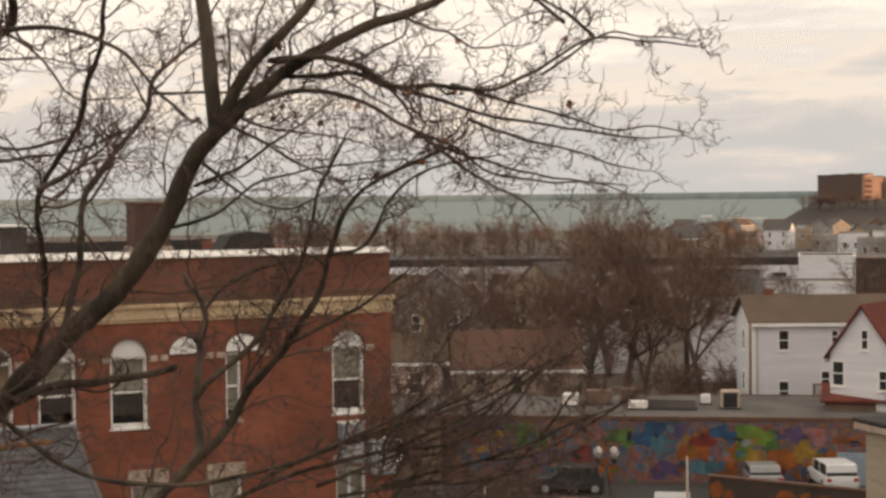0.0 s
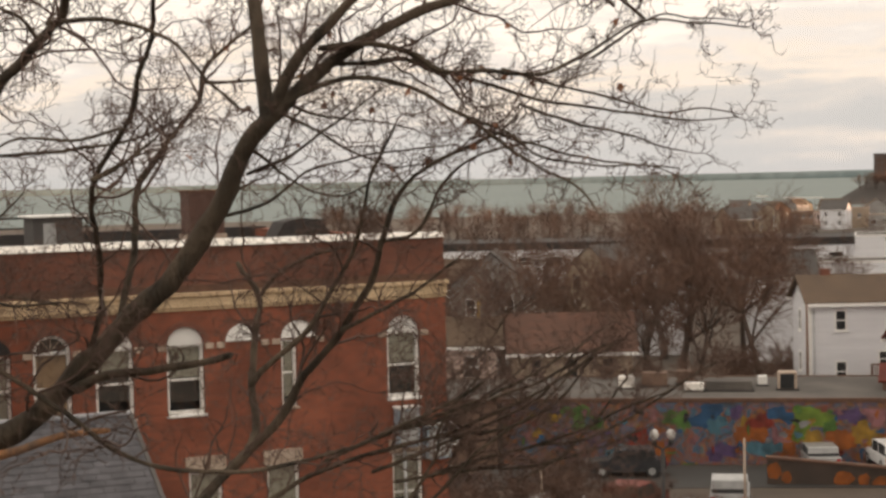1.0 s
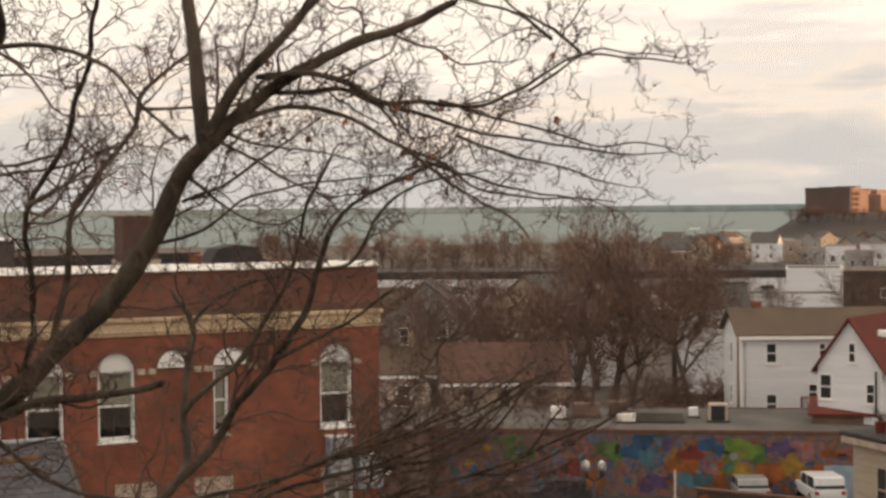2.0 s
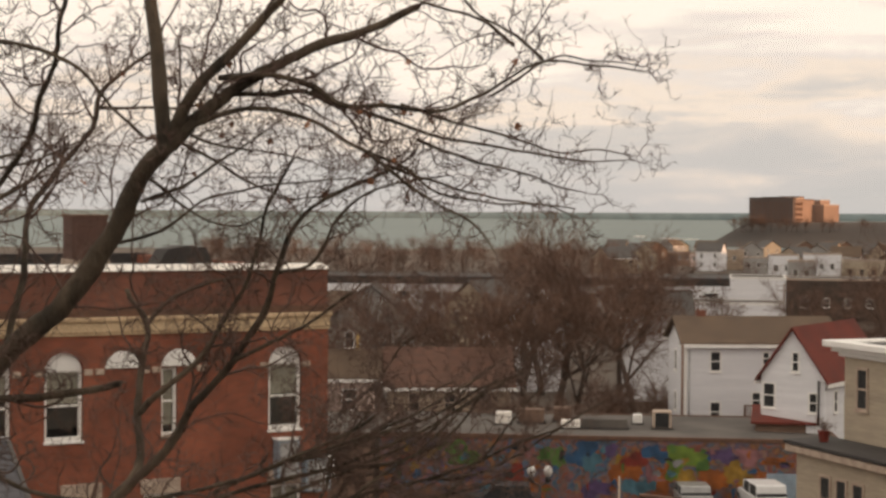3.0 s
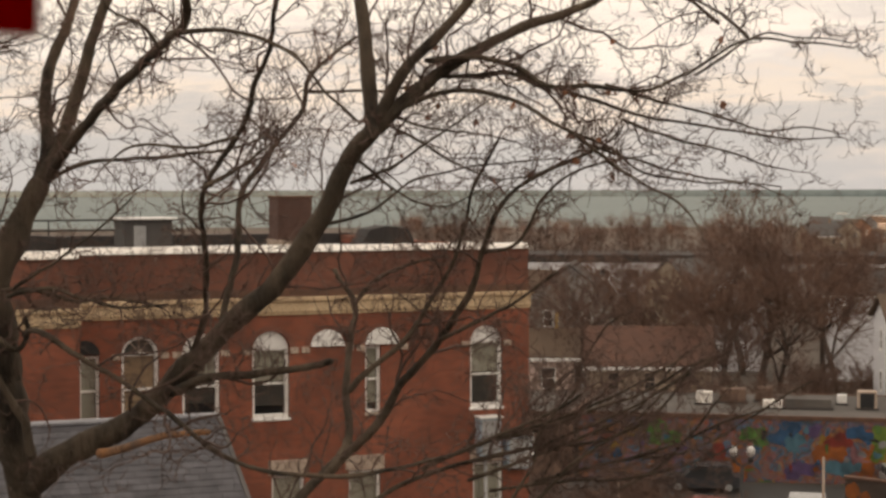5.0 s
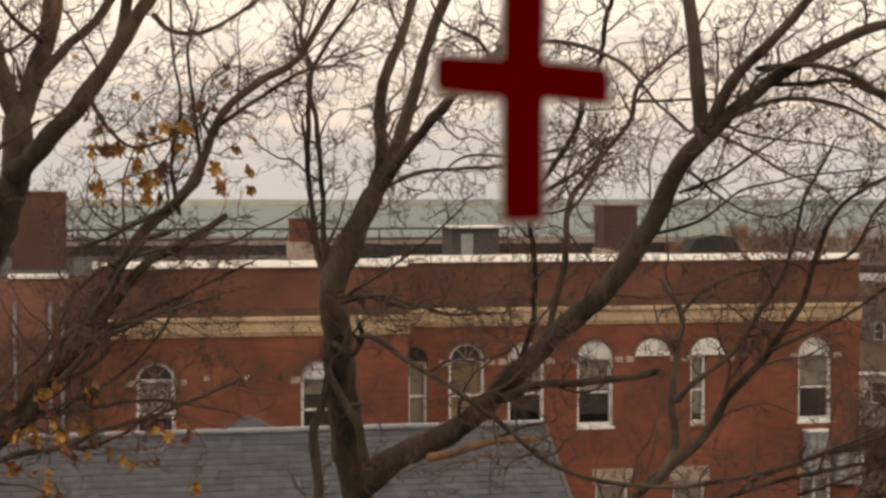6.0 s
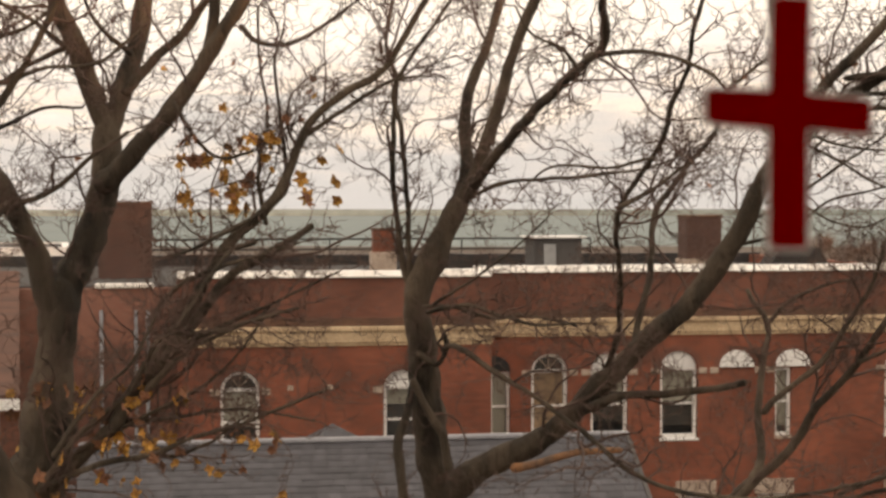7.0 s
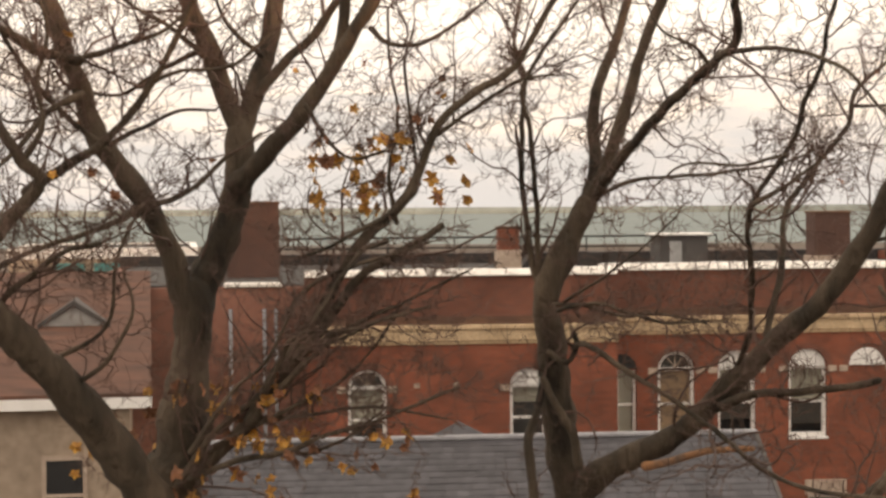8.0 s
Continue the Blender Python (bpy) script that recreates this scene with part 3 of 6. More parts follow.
def roof_shed(at, w, d, h, label):
    s = thing("roof_shed", at, label, "roof hut")
    x, y, z = at
    part("wall", boxed(x - w / 2, x + w / 2, y - d / 2, y + d / 2, z, z + h), "roof_grey", s)
    part("roof", boxed(x - w / 2 - 0.12, x + w / 2 + 0.12, y - d / 2 - 0.12, y + d / 2 + 0.12, z + h, z + h + 0.06, 0.02), "white", s)
    part("door", boxed(x - w * 0.3, x - w * 0.05, y - d / 2 - 0.03, y - d / 2, z, z + h * 0.85), "steel", s)
    return s


roof_shed((10.5, 47.0, 20.1), 1.3, 1.2, 1.0, "low grey bulkhead with a dark lid on the roof")
for x0, x1, h in ((6.4, 9.2, 0.55), (17.3, 19.2, 0.72)):
    c = thing("roof_curb", ((x0 + x1) / 2, 49.5, 20.1), "low dark tarred curb on the flat roof", "roof curb", "roof curbs")
    part("body", prism([(x0, 20.1), (x1, 20.1), (x1 - 0.3, 20.1 + h * 0.9), ((x0 + x1) / 2, 20.1 + h), (x0 + 0.4, 20.1 + h * 0.85)], 49.0, 50.0), "tar", c)
rail = thing("roof_railing", (5, 52, 20.1), "thin dark steel railing along the roof's far edge", "railing")
for z in (21.0, 20.7):
    pipe("rail", [(-1.0, 52, z), (12.8, 52, z)], 0.03, "iron", rail, 6)
for k in range(8):
    pipe("post", [(-1.0 + k * 1.971, 52, 20.1), (-1.0 + k * 1.971, 52, 21.0)], 0.025, "iron", rail, 6)


# ---- wall cabinets at the corner ----
def wall_cabinet(x0, x1, z0, z1, y, label):
    c = thing("wall_cabinet", ((x0 + x1) / 2, y, z0), label, "wall cabinet", "cabinets on the brick corner")
    part("body", boxed(x0, x1, y - 0.35, y, z0, z1, 0.02), "blue_box", c)
    part("door", boxed(x0 + 0.05, x1 - 0.05, y - 0.372, y - 0.352, z0 + 0.06, z1 - 0.05, 0.008), "steel", c)
    part("hood", boxed(x0 - 0.03, x1 + 0.03, y - 0.42, y, z1, z1 + 0.05, 0.01), "white", c)


wall_cabinet(18.02, 18.62, 15.0, 16.0, FY, "pale blue metal cabinet fixed to a brick wall")
wall_cabinet(18.80, 19.50, 14.62, 15.5, FY, "blue-grey louvred metal box fixed to a brick wall")
pipe("conduit", [(18.3, 41.95, 12.2), (18.3, 41.95, 14.99)], 0.05, "steel", brick_building)

# ---- the grey slate roof in front ----
slate_house = thing("slate_house", (3.5, 30, 8), "low house with a grey slate roof before the brick building", "house")
RX0, RX1, RYT, RZT, RYB, RZB = -1.6, 8.75, 33.0, 17.56, 28.6, 15.2
part("wall", merged([boxed(RX0 + 0.3, RX1 + 0.1, 29.0, 29.3, 8, RZB), boxed(RX0 + 0.3, RX0 + 0.6, 29.3, 36.6, 8, RZB), boxed(RX1 - 0.2, RX1 + 0.1, 29.3, 36.6, 8, RZB), boxed(RX0 + 0.3, RX1 + 0.1, 36.6, 36.9, 8, RZB)]), "beige", slate_house)


def roof_point(u, v, lift=0.0):
    """u from the left edge to the right hip, v from the eave to the ridge."""
    xr = RX1 - (1 - v) * 0.12
    return Vector((RX0 + (xr - RX0) * u, RYB + (RYT - RYB) * v, RZB + (RZT - RZB) * v + lift))


deck = bmesh.new()
q = [deck.verts.new(roof_point(*p)) for p in ((0, 0), (1, 0), (1, 1), (0, 1))]
b_ = [deck.verts.new((RX0, 37.4, RZB)), deck.verts.new((RX1 + 0.3, 37.4, RZB))]
lo = [deck.verts.new(roof_point(0, 0, -0.15)), deck.verts.new(roof_point(1, 0, -0.15))]
deck.faces.new(q)
deck.faces.new((q[3], q[2], b_[1], b_[0]))
deck.faces.new((q[1], b_[1], q[2]))
deck.faces.new((q[0], q[3], b_[0]))
deck.faces.new((lo[0], lo[1], q[1], q[0]))
part("roof", deck, "roof_grey", slate_house, "grey slate roof")
vb = bmesh.new()
e0, e1 = roof_point(1, 0), roof_point(1, 1)
vv = [vb.verts.new(p + Vector((dx, 0, dz))) for p in (e0, e1) for dx, dz in ((-0.02, -0.12), (0.06, -0.12), (0.06, 0.06), (-0.02, 0.06))]
vb.faces.new(vv[:4])
vb.faces.new(vv[4:][::-1])
for k in range(4):
    vb.faces.new((vv[k], vv[k + 4], vv[(k + 1) % 4 + 4], vv[(k + 1) % 4]))
bmesh.ops.recalc_face_normals(vb, faces=vb.faces)
part("verge_board", vb, "roof_grey", slate_house, "grey verge board")
part("ridge_cap", boxed(RX0, RX1 + 0.05, RYT - 0.09, RYT + 0.09, RZT - 0.01, RZT + 0.09, 0.03), "ridge", slate_house, "pale lead ridge")
gb = bmesh.new()
pk = [(2.48, 35.0, 16.9), (4.44, 35.0, 16.9), (4.44, 37.2, 16.9), (2.48, 37.2, 16.9)]
vs = [gb.verts.new(p) for p in pk]
top = gb.verts.new((3.38, 36.1, 17.53))
for k in range(4):
    gb.faces.new((vs[k], vs[(k + 1) % 4], top))
part("roof_peak", gb, "slate", slate_house, "small pyramid of slate behind the ridge")


# ---- trees in front ----
TREES = {}


def grow(tree, name, r0, r1, *pts):
    """A limb of a tree: a crooked, knotty tapered tube along a smooth line."""
    slim = (1.02 if name == "trunk" else 0.90) if tree.location.x < 0 else 0.80 if name == "trunk" else 0.72
    r0, r1 = r0 * slim, r1 * slim
    line = smooth_line(pts, 6)
    n = len(line)
    rad, out = [], []
    for i, p in enumerate(line):
        r = r0 + (r1 - r0) * (i / (n - 1)) ** 0.85
        k = noise.noise_vector(p * 1.5) * 0.034 + noise.noise_vector(p * 4.5) * (0.012 + 0.10 * r)
        out.append(p + k)
        rad.append(r * (1 + 0.20 * noise.noise(p * 3.1) + 0.12 * noise.noise(p * 8.0)))
    TREES.setdefault(tree.name, []).append((list(out), list(rad)))
    a, b = (out[0] - out[1]).normalized(), (out[-1] - out[-2]).normalized()
    out = [out[0] + a * rad[0] * 0.95, out[0] + a * rad[0] * 0.6] + out + [out[-1] + b * rad[-1] * 0.6, out[-1] + b * rad[-1] * 0.95]
    rad = [rad[0] * 0.3, rad[0] * 0.8] + rad + [rad[-1] * 0.8, rad[-1] * 0.3]
    v, fc = [], []
    tube(v, fc, out, rad, 12 if r0 > 0.05 else 7)
    return mesh_part(name, v, fc, "bark_orange" if name == "peeled_branch" else "bark", tree)


def sprig(verts, faces, rnd, p, d, length, r, level, tips, lift, bend=0.40):
    """A crooked twig that turns upwards, with smaller twigs on it."""
    steps = 6 if level == 0 else 4
    pts, q = [p.copy()], p.copy()
    for k in range(steps):
        d = (d + Vector((rnd.gauss(0, bend), rnd.gauss(0, bend), rnd.gauss(0, bend) + lift * 1.5 * k / steps))).normalized()
        q = q + d * (length / steps)
        pts.append(q.copy())
    rr = [r * (1 - 0.6 * i / steps) for i in range(steps + 1)]
    tube(verts, faces, pts, rr, 4 if level == 0 else 3)
    if level >= 2:
        tips.append(q)
        return
    count = rnd.randint(4, 6) if level == 0 else rnd.randint(2, 3)
    for c in range(count):
        i = rnd.randint(1, steps)
        a = pts[i]
        t = (pts[i] - pts[i - 1]).normalized()
        side = t.cross(Vector((rnd.gauss(0, 1), rnd.gauss(0, 1), rnd.gauss(0, 1))))
        side = side.normalized() if side.length > 1e-3 else Vector((0, 0, 1))
        sprig(verts, faces, rnd, a, (t * 0.7 + side * 0.9).normalized(), length * rnd.uniform(0.4, 0.65), max(0.0042, r * 0.62), level + 1, tips, lift)


def sideways(rnd, t):
    s = t.cross(Vector((rnd.gauss(0, 1), rnd.gauss(0, 1), rnd.gauss(0, 1))))
    return s.normalized() if s.length > 1e-3 else Vector((0, 0, 1))


def add_twigs(tree, per_metre, bough_rate, seed, lift=0.12):
    """Boughs on the limbs, then twigs on limbs and boughs."""
    rnd = random.Random(seed)
    verts, faces, tips = [], [], []
    bv, bf = [], []
    lines = list(TREES[tree.name])
    for line, rad in TREES[tree.name]:
        for i in range(1, len(line)):
            a, b, r = line[i - 1], line[i], rad[i]
            want = bough_rate * min(1.0, max(0.3, (a.y - 9) / 8)) * (b - a).length * (0.35 if r > 0.12 else 0.8)
            for _ in range(int(want) + (rnd.random() < want % 1)):
                t = (b - a).normalized()
                d = (t * 0.8 + sideways(rnd, t) * 0.8 + Vector((0, 0, 0.25))).normalized()
                q = a.lerp(b, rnd.random())
                r0 = min(0.55 * r, rnd.uniform(0.011, 0.022))
                n, l = 10, min(rnd.uniform(0.6, 1.6), r * 50)
                pts = [q.copy()]
                for k in range(n):
                    d = (d + Vector((rnd.gauss(0, 0.26), rnd.gauss(0, 0.26), rnd.gauss(0, 0.26) + 0.06))).normalized()
                    q = q + d * (l / n)
                    pts.append(q.copy())
                rr = [r0 * (1 - 0.65 * k / n) for k in range(n + 1)]
                tube(bv, bf, pts, rr, 5)
                lines.append((pts, rr))
    mesh_part("boughs", bv, bf, "twig", tree, "thin crooked boughs", kind="stuff")
    for line, rad in lines:
        for i in range(1, len(line)):
            a, b, r = line[i - 1], line[i], rad[i]
            want = per_metre * min(1.0, max(0.3, (a.y - 9) / 8)) * (1.3 if a.x > 7.2 or a.x < -1.2 else 1.0) * (b - a).length * (0.15 if r > 0.12 else 0.45 if r > 0.06 else 1.0)
            for _ in range(int(want) + (rnd.random() < want % 1)):
                t = (b - a).normalized()
                sprig(verts, faces, rnd, a.lerp(b, rnd.random()), (t * 0.75 + sideways(rnd, t) + Vector((0, 0, lift))).normalized(), rnd.uniform(0.25, 0.7) * (0.6 if a.x > 8.6 else 1.0), min(0.0105, 0.6 * r), 0, tips, lift)
        sprig(verts, faces, rnd, line[-1], (line[-1] - line[-2]).normalized(), 0.4, min(0.010, rad[-1]), 0, tips, lift)
    mesh_part("twigs", verts, faces, "twig", tree, "fine bare twigs", smooth=False, kind="stuff")
    return tips


maple = thing("maple_tree", (2.95, 19.7, 8), "bare grey-barked maple with a forked trunk and fine twigs", "tree", "bare maples")
pipe("lower_trunk", [(2.95, 19.75, 7.8), (2.96, 19.72, 8.6), (2.98, 19.7, 12), (2.95, 19.65, 15.5), (2.91, 19.60, 18.1)], 0.40, "bark", maple, 14, r1=0.215)
grow(maple, "trunk", 0.279, 0.154, (2.96, 19.60, 18.03), (2.93, 19.51, 18.69), (2.84, 19.43, 19.33), (2.74, 19.34, 19.85), (2.69, 19.26, 20.41), (2.63, 19.17, 20.98), (2.82, 19.09, 21.47), (3.05, 19.00, 22.02))
grow(maple, "stem", 0.105, 0.071, (3.04, 19.00, 22.02), (3.18, 19.15, 22.51), (3.19, 19.30, 23.13), (3.43, 19.45, 23.70), (3.68, 19.60, 24.48))
grow(maple, "stem", 0.111, 0.066, (3.05, 19.00, 22.00), (3.30, 18.80, 22.62), (3.48, 18.60, 23.34), (3.70, 18.40, 24.04), (3.84, 18.20, 24.49))
grow(maple, "limb", 0.086, 0.041, (3.13, 19.00, 22.06), (3.23, 17.56, 22.58), (3.27, 16.12, 22.88), (3.29, 14.68, 23.15), (3.16, 13.24, 23.23), (2.85, 11.80, 23.53))
grow(maple, "branch", 0.037, 0.018, (3.11, 18.90, 22.06), (3.51, 18.78, 22.24), (3.98, 18.66, 22.30), (4.46, 18.54, 22.33), (5.06, 18.42, 22.42), (5.47, 18.30, 22.59))
grow(maple, "branch", 0.029, 0.014, (2.90, 12.40, 23.09), (3.13, 12.30, 23.10), (3.44, 12.20, 23.06), (3.70, 12.10, 22.92), (3.90, 12.00, 22.67), (4.13, 11.90, 22.43))
grow(maple, "branch", 0.026, 0.010, (2.91, 13.00, 23.05), (2.75, 12.87, 23.19), (2.51, 12.73, 23.29), (2.36, 12.60, 23.48))
grow(maple, "limb", 0.217, 0.123, (2.98, 19.40, 18.76), (3.31, 19.02, 19.12), (3.83, 18.65, 19.44), (4.20, 18.27, 19.84), (4.66, 17.90, 20.40), (5.14, 17.52, 20.95), (5.54, 17.15, 21.60), (5.72, 16.77, 22.17), (5.86, 16.40, 22.56))
grow(maple, "stem", 0.106, 0.081, (5.86, 16.40, 22.59), (5.85, 16.53, 23.24), (5.84, 16.67, 23.87), (5.84, 16.80, 24.39))
grow(maple, "limb", 0.095, 0.055, (5.90, 16.40, 22.64), (6.11, 16.13, 23.13), (6.45, 15.87, 23.53), (6.75, 15.60, 24.00))
grow(maple, "limb", 0.101, 0.051, (5.92, 16.40, 22.59), (6.29, 16.20, 22.95), (6.71, 16.00, 23.27), (7.13, 15.80, 23.51), (7.70, 15.60, 23.73), (8.09, 15.40, 23.94))
grow(maple, "branch", 0.047, 0.011, (6.28, 16.00, 23.20), (6.74, 15.82, 23.25), (7.13, 15.64, 23.13), (7.32, 15.46, 22.96), (7.68, 15.28, 22.96), (8.14, 15.10, 22.91), (8.48, 14.92, 23.04), (8.76, 14.74, 23.23), (9.03, 14.56, 23.41), (9.43, 14.38, 23.36), (9.92, 14.20, 23.33))
grow(maple, "branch", 0.036, 0.008, (7.25, 15.90, 23.11), (7.87, 15.65, 22.85), (8.30, 15.40, 22.71), (8.86, 15.15, 22.58), (9.36, 14.90, 22.49), (9.66, 14.65, 22.44), (9.99, 14.40, 22.46))
grow(maple, "branch", 0.036, 0.028, (6.36, 16.20, 23.05), (6.84, 16.07, 23.09), (7.15, 15.93, 23.11), (7.51, 15.80, 22.95))
grow(maple, "branch", 0.042, 0.008, (6.01, 16.30, 22.69), (6.32, 16.11, 22.85), (6.78, 15.92, 22.91), (7.17, 15.73, 22.79), (7.57, 15.54, 22.54), (7.96, 15.36, 22.37), (8.23, 15.17, 22.12), (8.76, 14.98, 22.03), (9.16, 14.79, 22.02), (9.43, 14.60, 21.90))
grow(maple, "branch", 0.027, 0.011, (7.59, 15.40, 22.49), (7.82, 15.20, 22.26), (8.08, 15.00, 22.04), (8.40, 14.80, 21.82), (8.56, 14.60, 21.55))
grow(maple, "branch", 0.029, 0.011, (5.64, 17.20, 21.62), (5.92, 16.97, 21.70), (6.13, 16.73, 21.84), (6.35, 16.50, 22.05), (6.73, 16.27, 22.16), (7.12, 16.03, 22.20), (7.56, 15.80, 22.27))
grow(maple, "branch", 0.029, 0.010, (9.18, 15.40, 23.62), (8.71, 15.20, 23.81), (8.22, 15.00, 23.88), (7.69, 14.80, 23.94), (7.24, 14.60, 24.01))
grow(maple, "branch", 0.029, 0.011, (9.55, 15.40, 23.49), (9.06, 15.13, 23.68), (8.52, 14.87, 23.83), (8.01, 14.60, 24.10))
grow(maple, "limb", 0.115, 0.044, (4.56, 19.90, 16.74), (5.44, 20.10, 17.51), (6.14, 20.30, 18.07), (6.79, 20.50, 18.53), (7.12, 20.70, 18.90), (7.15, 20.90, 19.45), (7.28, 21.10, 20.07), (7.39, 21.30, 20.48), (7.23, 21.50, 20.91))
grow(maple, "branch", 0.044, 0.022, (7.46, 21.50, 20.47), (7.67, 21.27, 20.77), (8.04, 21.03, 20.99), (8.49, 20.80, 21.10))
grow(maple, "limb", 0.073, 0.023, (5.88, 17.80, 18.92), (6.36, 17.53, 19.54), (6.57, 17.25, 20.01), (6.81, 16.98, 20.42), (7.01, 16.70, 20.84), (7.05, 16.43, 21.31), (7.17, 16.15, 21.83), (7.51, 15.88, 22.14), (8.01, 15.60, 22.37))
grow(maple, "branch", 0.035, 0.017, (6.71, 16.80, 20.40), (7.10, 16.40, 20.68), (7.29, 16.00, 20.87), (7.53, 15.60, 21.17))
grow(maple, "limb", 0.047, 0.017, (5.92, 17.20, 19.89), (6.44, 16.92, 20.49), (6.71, 16.64, 21.02), (6.80, 16.36, 21.49), (6.81, 16.08, 21.94), (6.95, 15.80, 22.44))
grow(maple, "branch", 0.029, 0.014, (7.12, 16.60, 21.31), (7.45, 16.35, 21.42), (7.58, 16.10, 21.88), (7.89, 15.85, 22.16), (8.39, 15.60, 22.27))
grow(maple, "branch", 0.048, 0.021, (2.81, 18.60, 20.46), (2.89, 18.20, 20.50), (3.25, 17.80, 20.28), (3.75, 17.40, 19.95), (4.24, 17.00, 19.53), (4.59, 16.60, 19.26), (5.05, 16.20, 19.22), (5.77, 15.80, 19.26), (6.37, 15.40, 19.48), (6.89, 15.00, 19.75), (7.27, 14.60, 20.07))
grow(maple, "branch", 0.027, 0.014, (6.45, 15.60, 19.45), (6.93, 15.35, 19.62), (7.46, 15.10, 19.82), (7.93, 14.85, 20.07), (8.32, 14.60, 20.35))
grow(maple, "branch", 0.040, 0.017, (5.77, 16.60, 18.74), (6.26, 16.30, 19.07), (6.86, 16.00, 19.29), (7.40, 15.70, 19.44), (7.92, 15.40, 19.71), (8.43, 15.10, 20.03), (8.80, 14.80, 20.32))
grow(maple, "branch", 0.025, 0.011, (6.93, 15.60, 18.85), (7.07, 15.27, 19.30), (7.00, 14.93, 19.68), (7.21, 14.60, 20.13))
grow(maple, "branch", 0.025, 0.011, (7.17, 15.60, 18.83), (7.53, 15.35, 19.27), (7.94, 15.10, 19.61), (8.29, 14.85, 20.01), (8.56, 14.60, 20.34))
grow(maple, "peeled_branch", 0.074, 0.041, (3.60, 18.60, 19.19), (3.82, 18.27, 19.30), (4.11, 17.93, 19.40), (4.51, 17.60, 19.48))
grow(maple, "branch", 0.072, 0.045, (4.28, 18.00, 19.87), (4.53, 17.65, 20.03), (4.92, 17.30, 20.08), (5.29, 16.95, 20.16), (5.47, 16.60, 20.26))
grow(maple, "limb", 0.049, 0.022, (4.48, 18.40, 20.09), (4.43, 17.43, 20.68), (4.20, 16.46, 21.35), (3.91, 15.49, 21.93), (3.96, 14.51, 22.42), (3.85, 13.54, 22.82), (3.67, 12.57, 23.14), (3.46, 11.60, 23.44))
grow(maple, "limb", 0.062, 0.030, (4.88, 18.60, 20.40), (5.15, 18.77, 21.26), (5.27, 18.93, 21.91), (5.67, 19.10, 22.45), (6.08, 19.27, 22.88), (6.25, 19.43, 23.31), (6.81, 19.60, 23.73))
grow(maple, "branch", 0.034, 0.015, (3.71, 14.60, 21.98), (4.03, 14.60, 22.15), (4.26, 14.60, 22.32))
grow(maple, "branch", 0.020, 0.011, (3.70, 13.60, 22.39), (3.32, 13.40, 22.31), (2.82, 13.20, 22.32), (2.52, 13.00, 22.14))
grow(maple, "branch", 0.029, 0.013, (6.22, 19.40, 23.08), (6.52, 19.27, 23.08), (7.10, 19.13, 23.10), (7.39, 19.00, 23.17))
grow(maple, "stem", 0.056, 0.028, (2.60, 19.20, 21.04), (2.47, 19.20, 21.34), (2.38, 19.20, 22.02), (2.36, 19.20, 22.75), (2.40, 19.20, 23.36), (2.28, 19.20, 23.72), (2.34, 19.20, 24.26))
grow(maple, "stem", 0.050, 0.025, (2.56, 19.20, 21.16), (2.52, 19.13, 21.59), (2.50, 19.07, 22.20), (2.41, 19.00, 22.80), (2.34, 18.93, 23.28), (2.75, 18.87, 23.94), (2.98, 18.80, 24.30))
grow(maple, "branch", 0.037, 0.021, (2.67, 19.00, 20.91), (2.97, 18.90, 20.92), (3.38, 18.80, 20.80), (3.73, 18.70, 20.81), (4.28, 18.60, 20.70))
grow(maple, "stem", 0.081, 0.062, (2.43, 18.90, 18.39), (2.42, 18.97, 19.04), (2.40, 19.05, 19.40), (2.50, 19.12, 19.76), (2.59, 19.20, 20.11))
grow(maple, "branch", 0.055, 0.074, (2.51, 18.80, 20.12), (2.67, 18.80, 19.79), (2.85, 18.80, 19.50), (2.91, 18.80, 19.17))
grow(maple, "branch", 0.049, 0.036, (2.56, 18.70, 20.40), (2.75, 18.70, 20.28), (2.86, 18.70, 20.45), (2.82, 18.70, 20.63))
grow(maple, "branch", 0.036, 0.012, (6.24, 16.00, 19.24), (6.87, 15.80, 19.49), (7.38, 15.60, 19.63), (7.90, 15.40, 19.84), (8.29, 15.20, 20.01), (8.63, 15.00, 20.23), (8.86, 14.80, 20.36))
grow(maple, "branch", 0.032, 0.010, (7.51, 16.00, 19.36), (7.98, 15.70, 19.42), (8.40, 15.40, 19.68), (8.55, 15.10, 20.01), (8.57, 14.80, 20.22))
grow(maple, "branch", 0.030, 0.010, (7.32, 16.00, 18.98), (8.01, 15.76, 19.18), (8.59, 15.52, 19.34), (9.17, 15.28, 19.61), (9.55, 15.04, 19.78), (9.93, 14.80, 20.06))
grow(maple, "branch", 0.028, 0.010, (6.71, 16.00, 19.09), (7.35, 15.80, 19.31), (7.94, 15.60, 19.55), (8.34, 15.40, 19.85), (8.61, 15.20, 20.27), (8.85, 15.00, 20.50))
grow(maple, "branch", 0.026, 0.010, (7.69, 16.00, 19.57), (8.04, 15.67, 19.93), (8.18, 15.33, 20.17), (8.31, 15.00, 20.30))
grow(maple, "branch", 0.026, 0.009, (8.59, 16.00, 19.19), (9.06, 15.67, 19.29), (9.46, 15.33, 19.61), (9.72, 15.00, 19.86))
grow(maple, "branch", 0.024, 0.009, (7.76, 16.40, 19.87), (7.99, 16.07, 20.18), (8.08, 15.73, 20.54), (8.10, 15.40, 20.72))
grow(maple, "branch", 0.026, 0.010, (6.95, 16.00, 18.96), (7.69, 15.75, 19.04), (8.26, 15.50, 19.09), (8.82, 15.25, 19.25), (9.19, 15.00, 19.42))
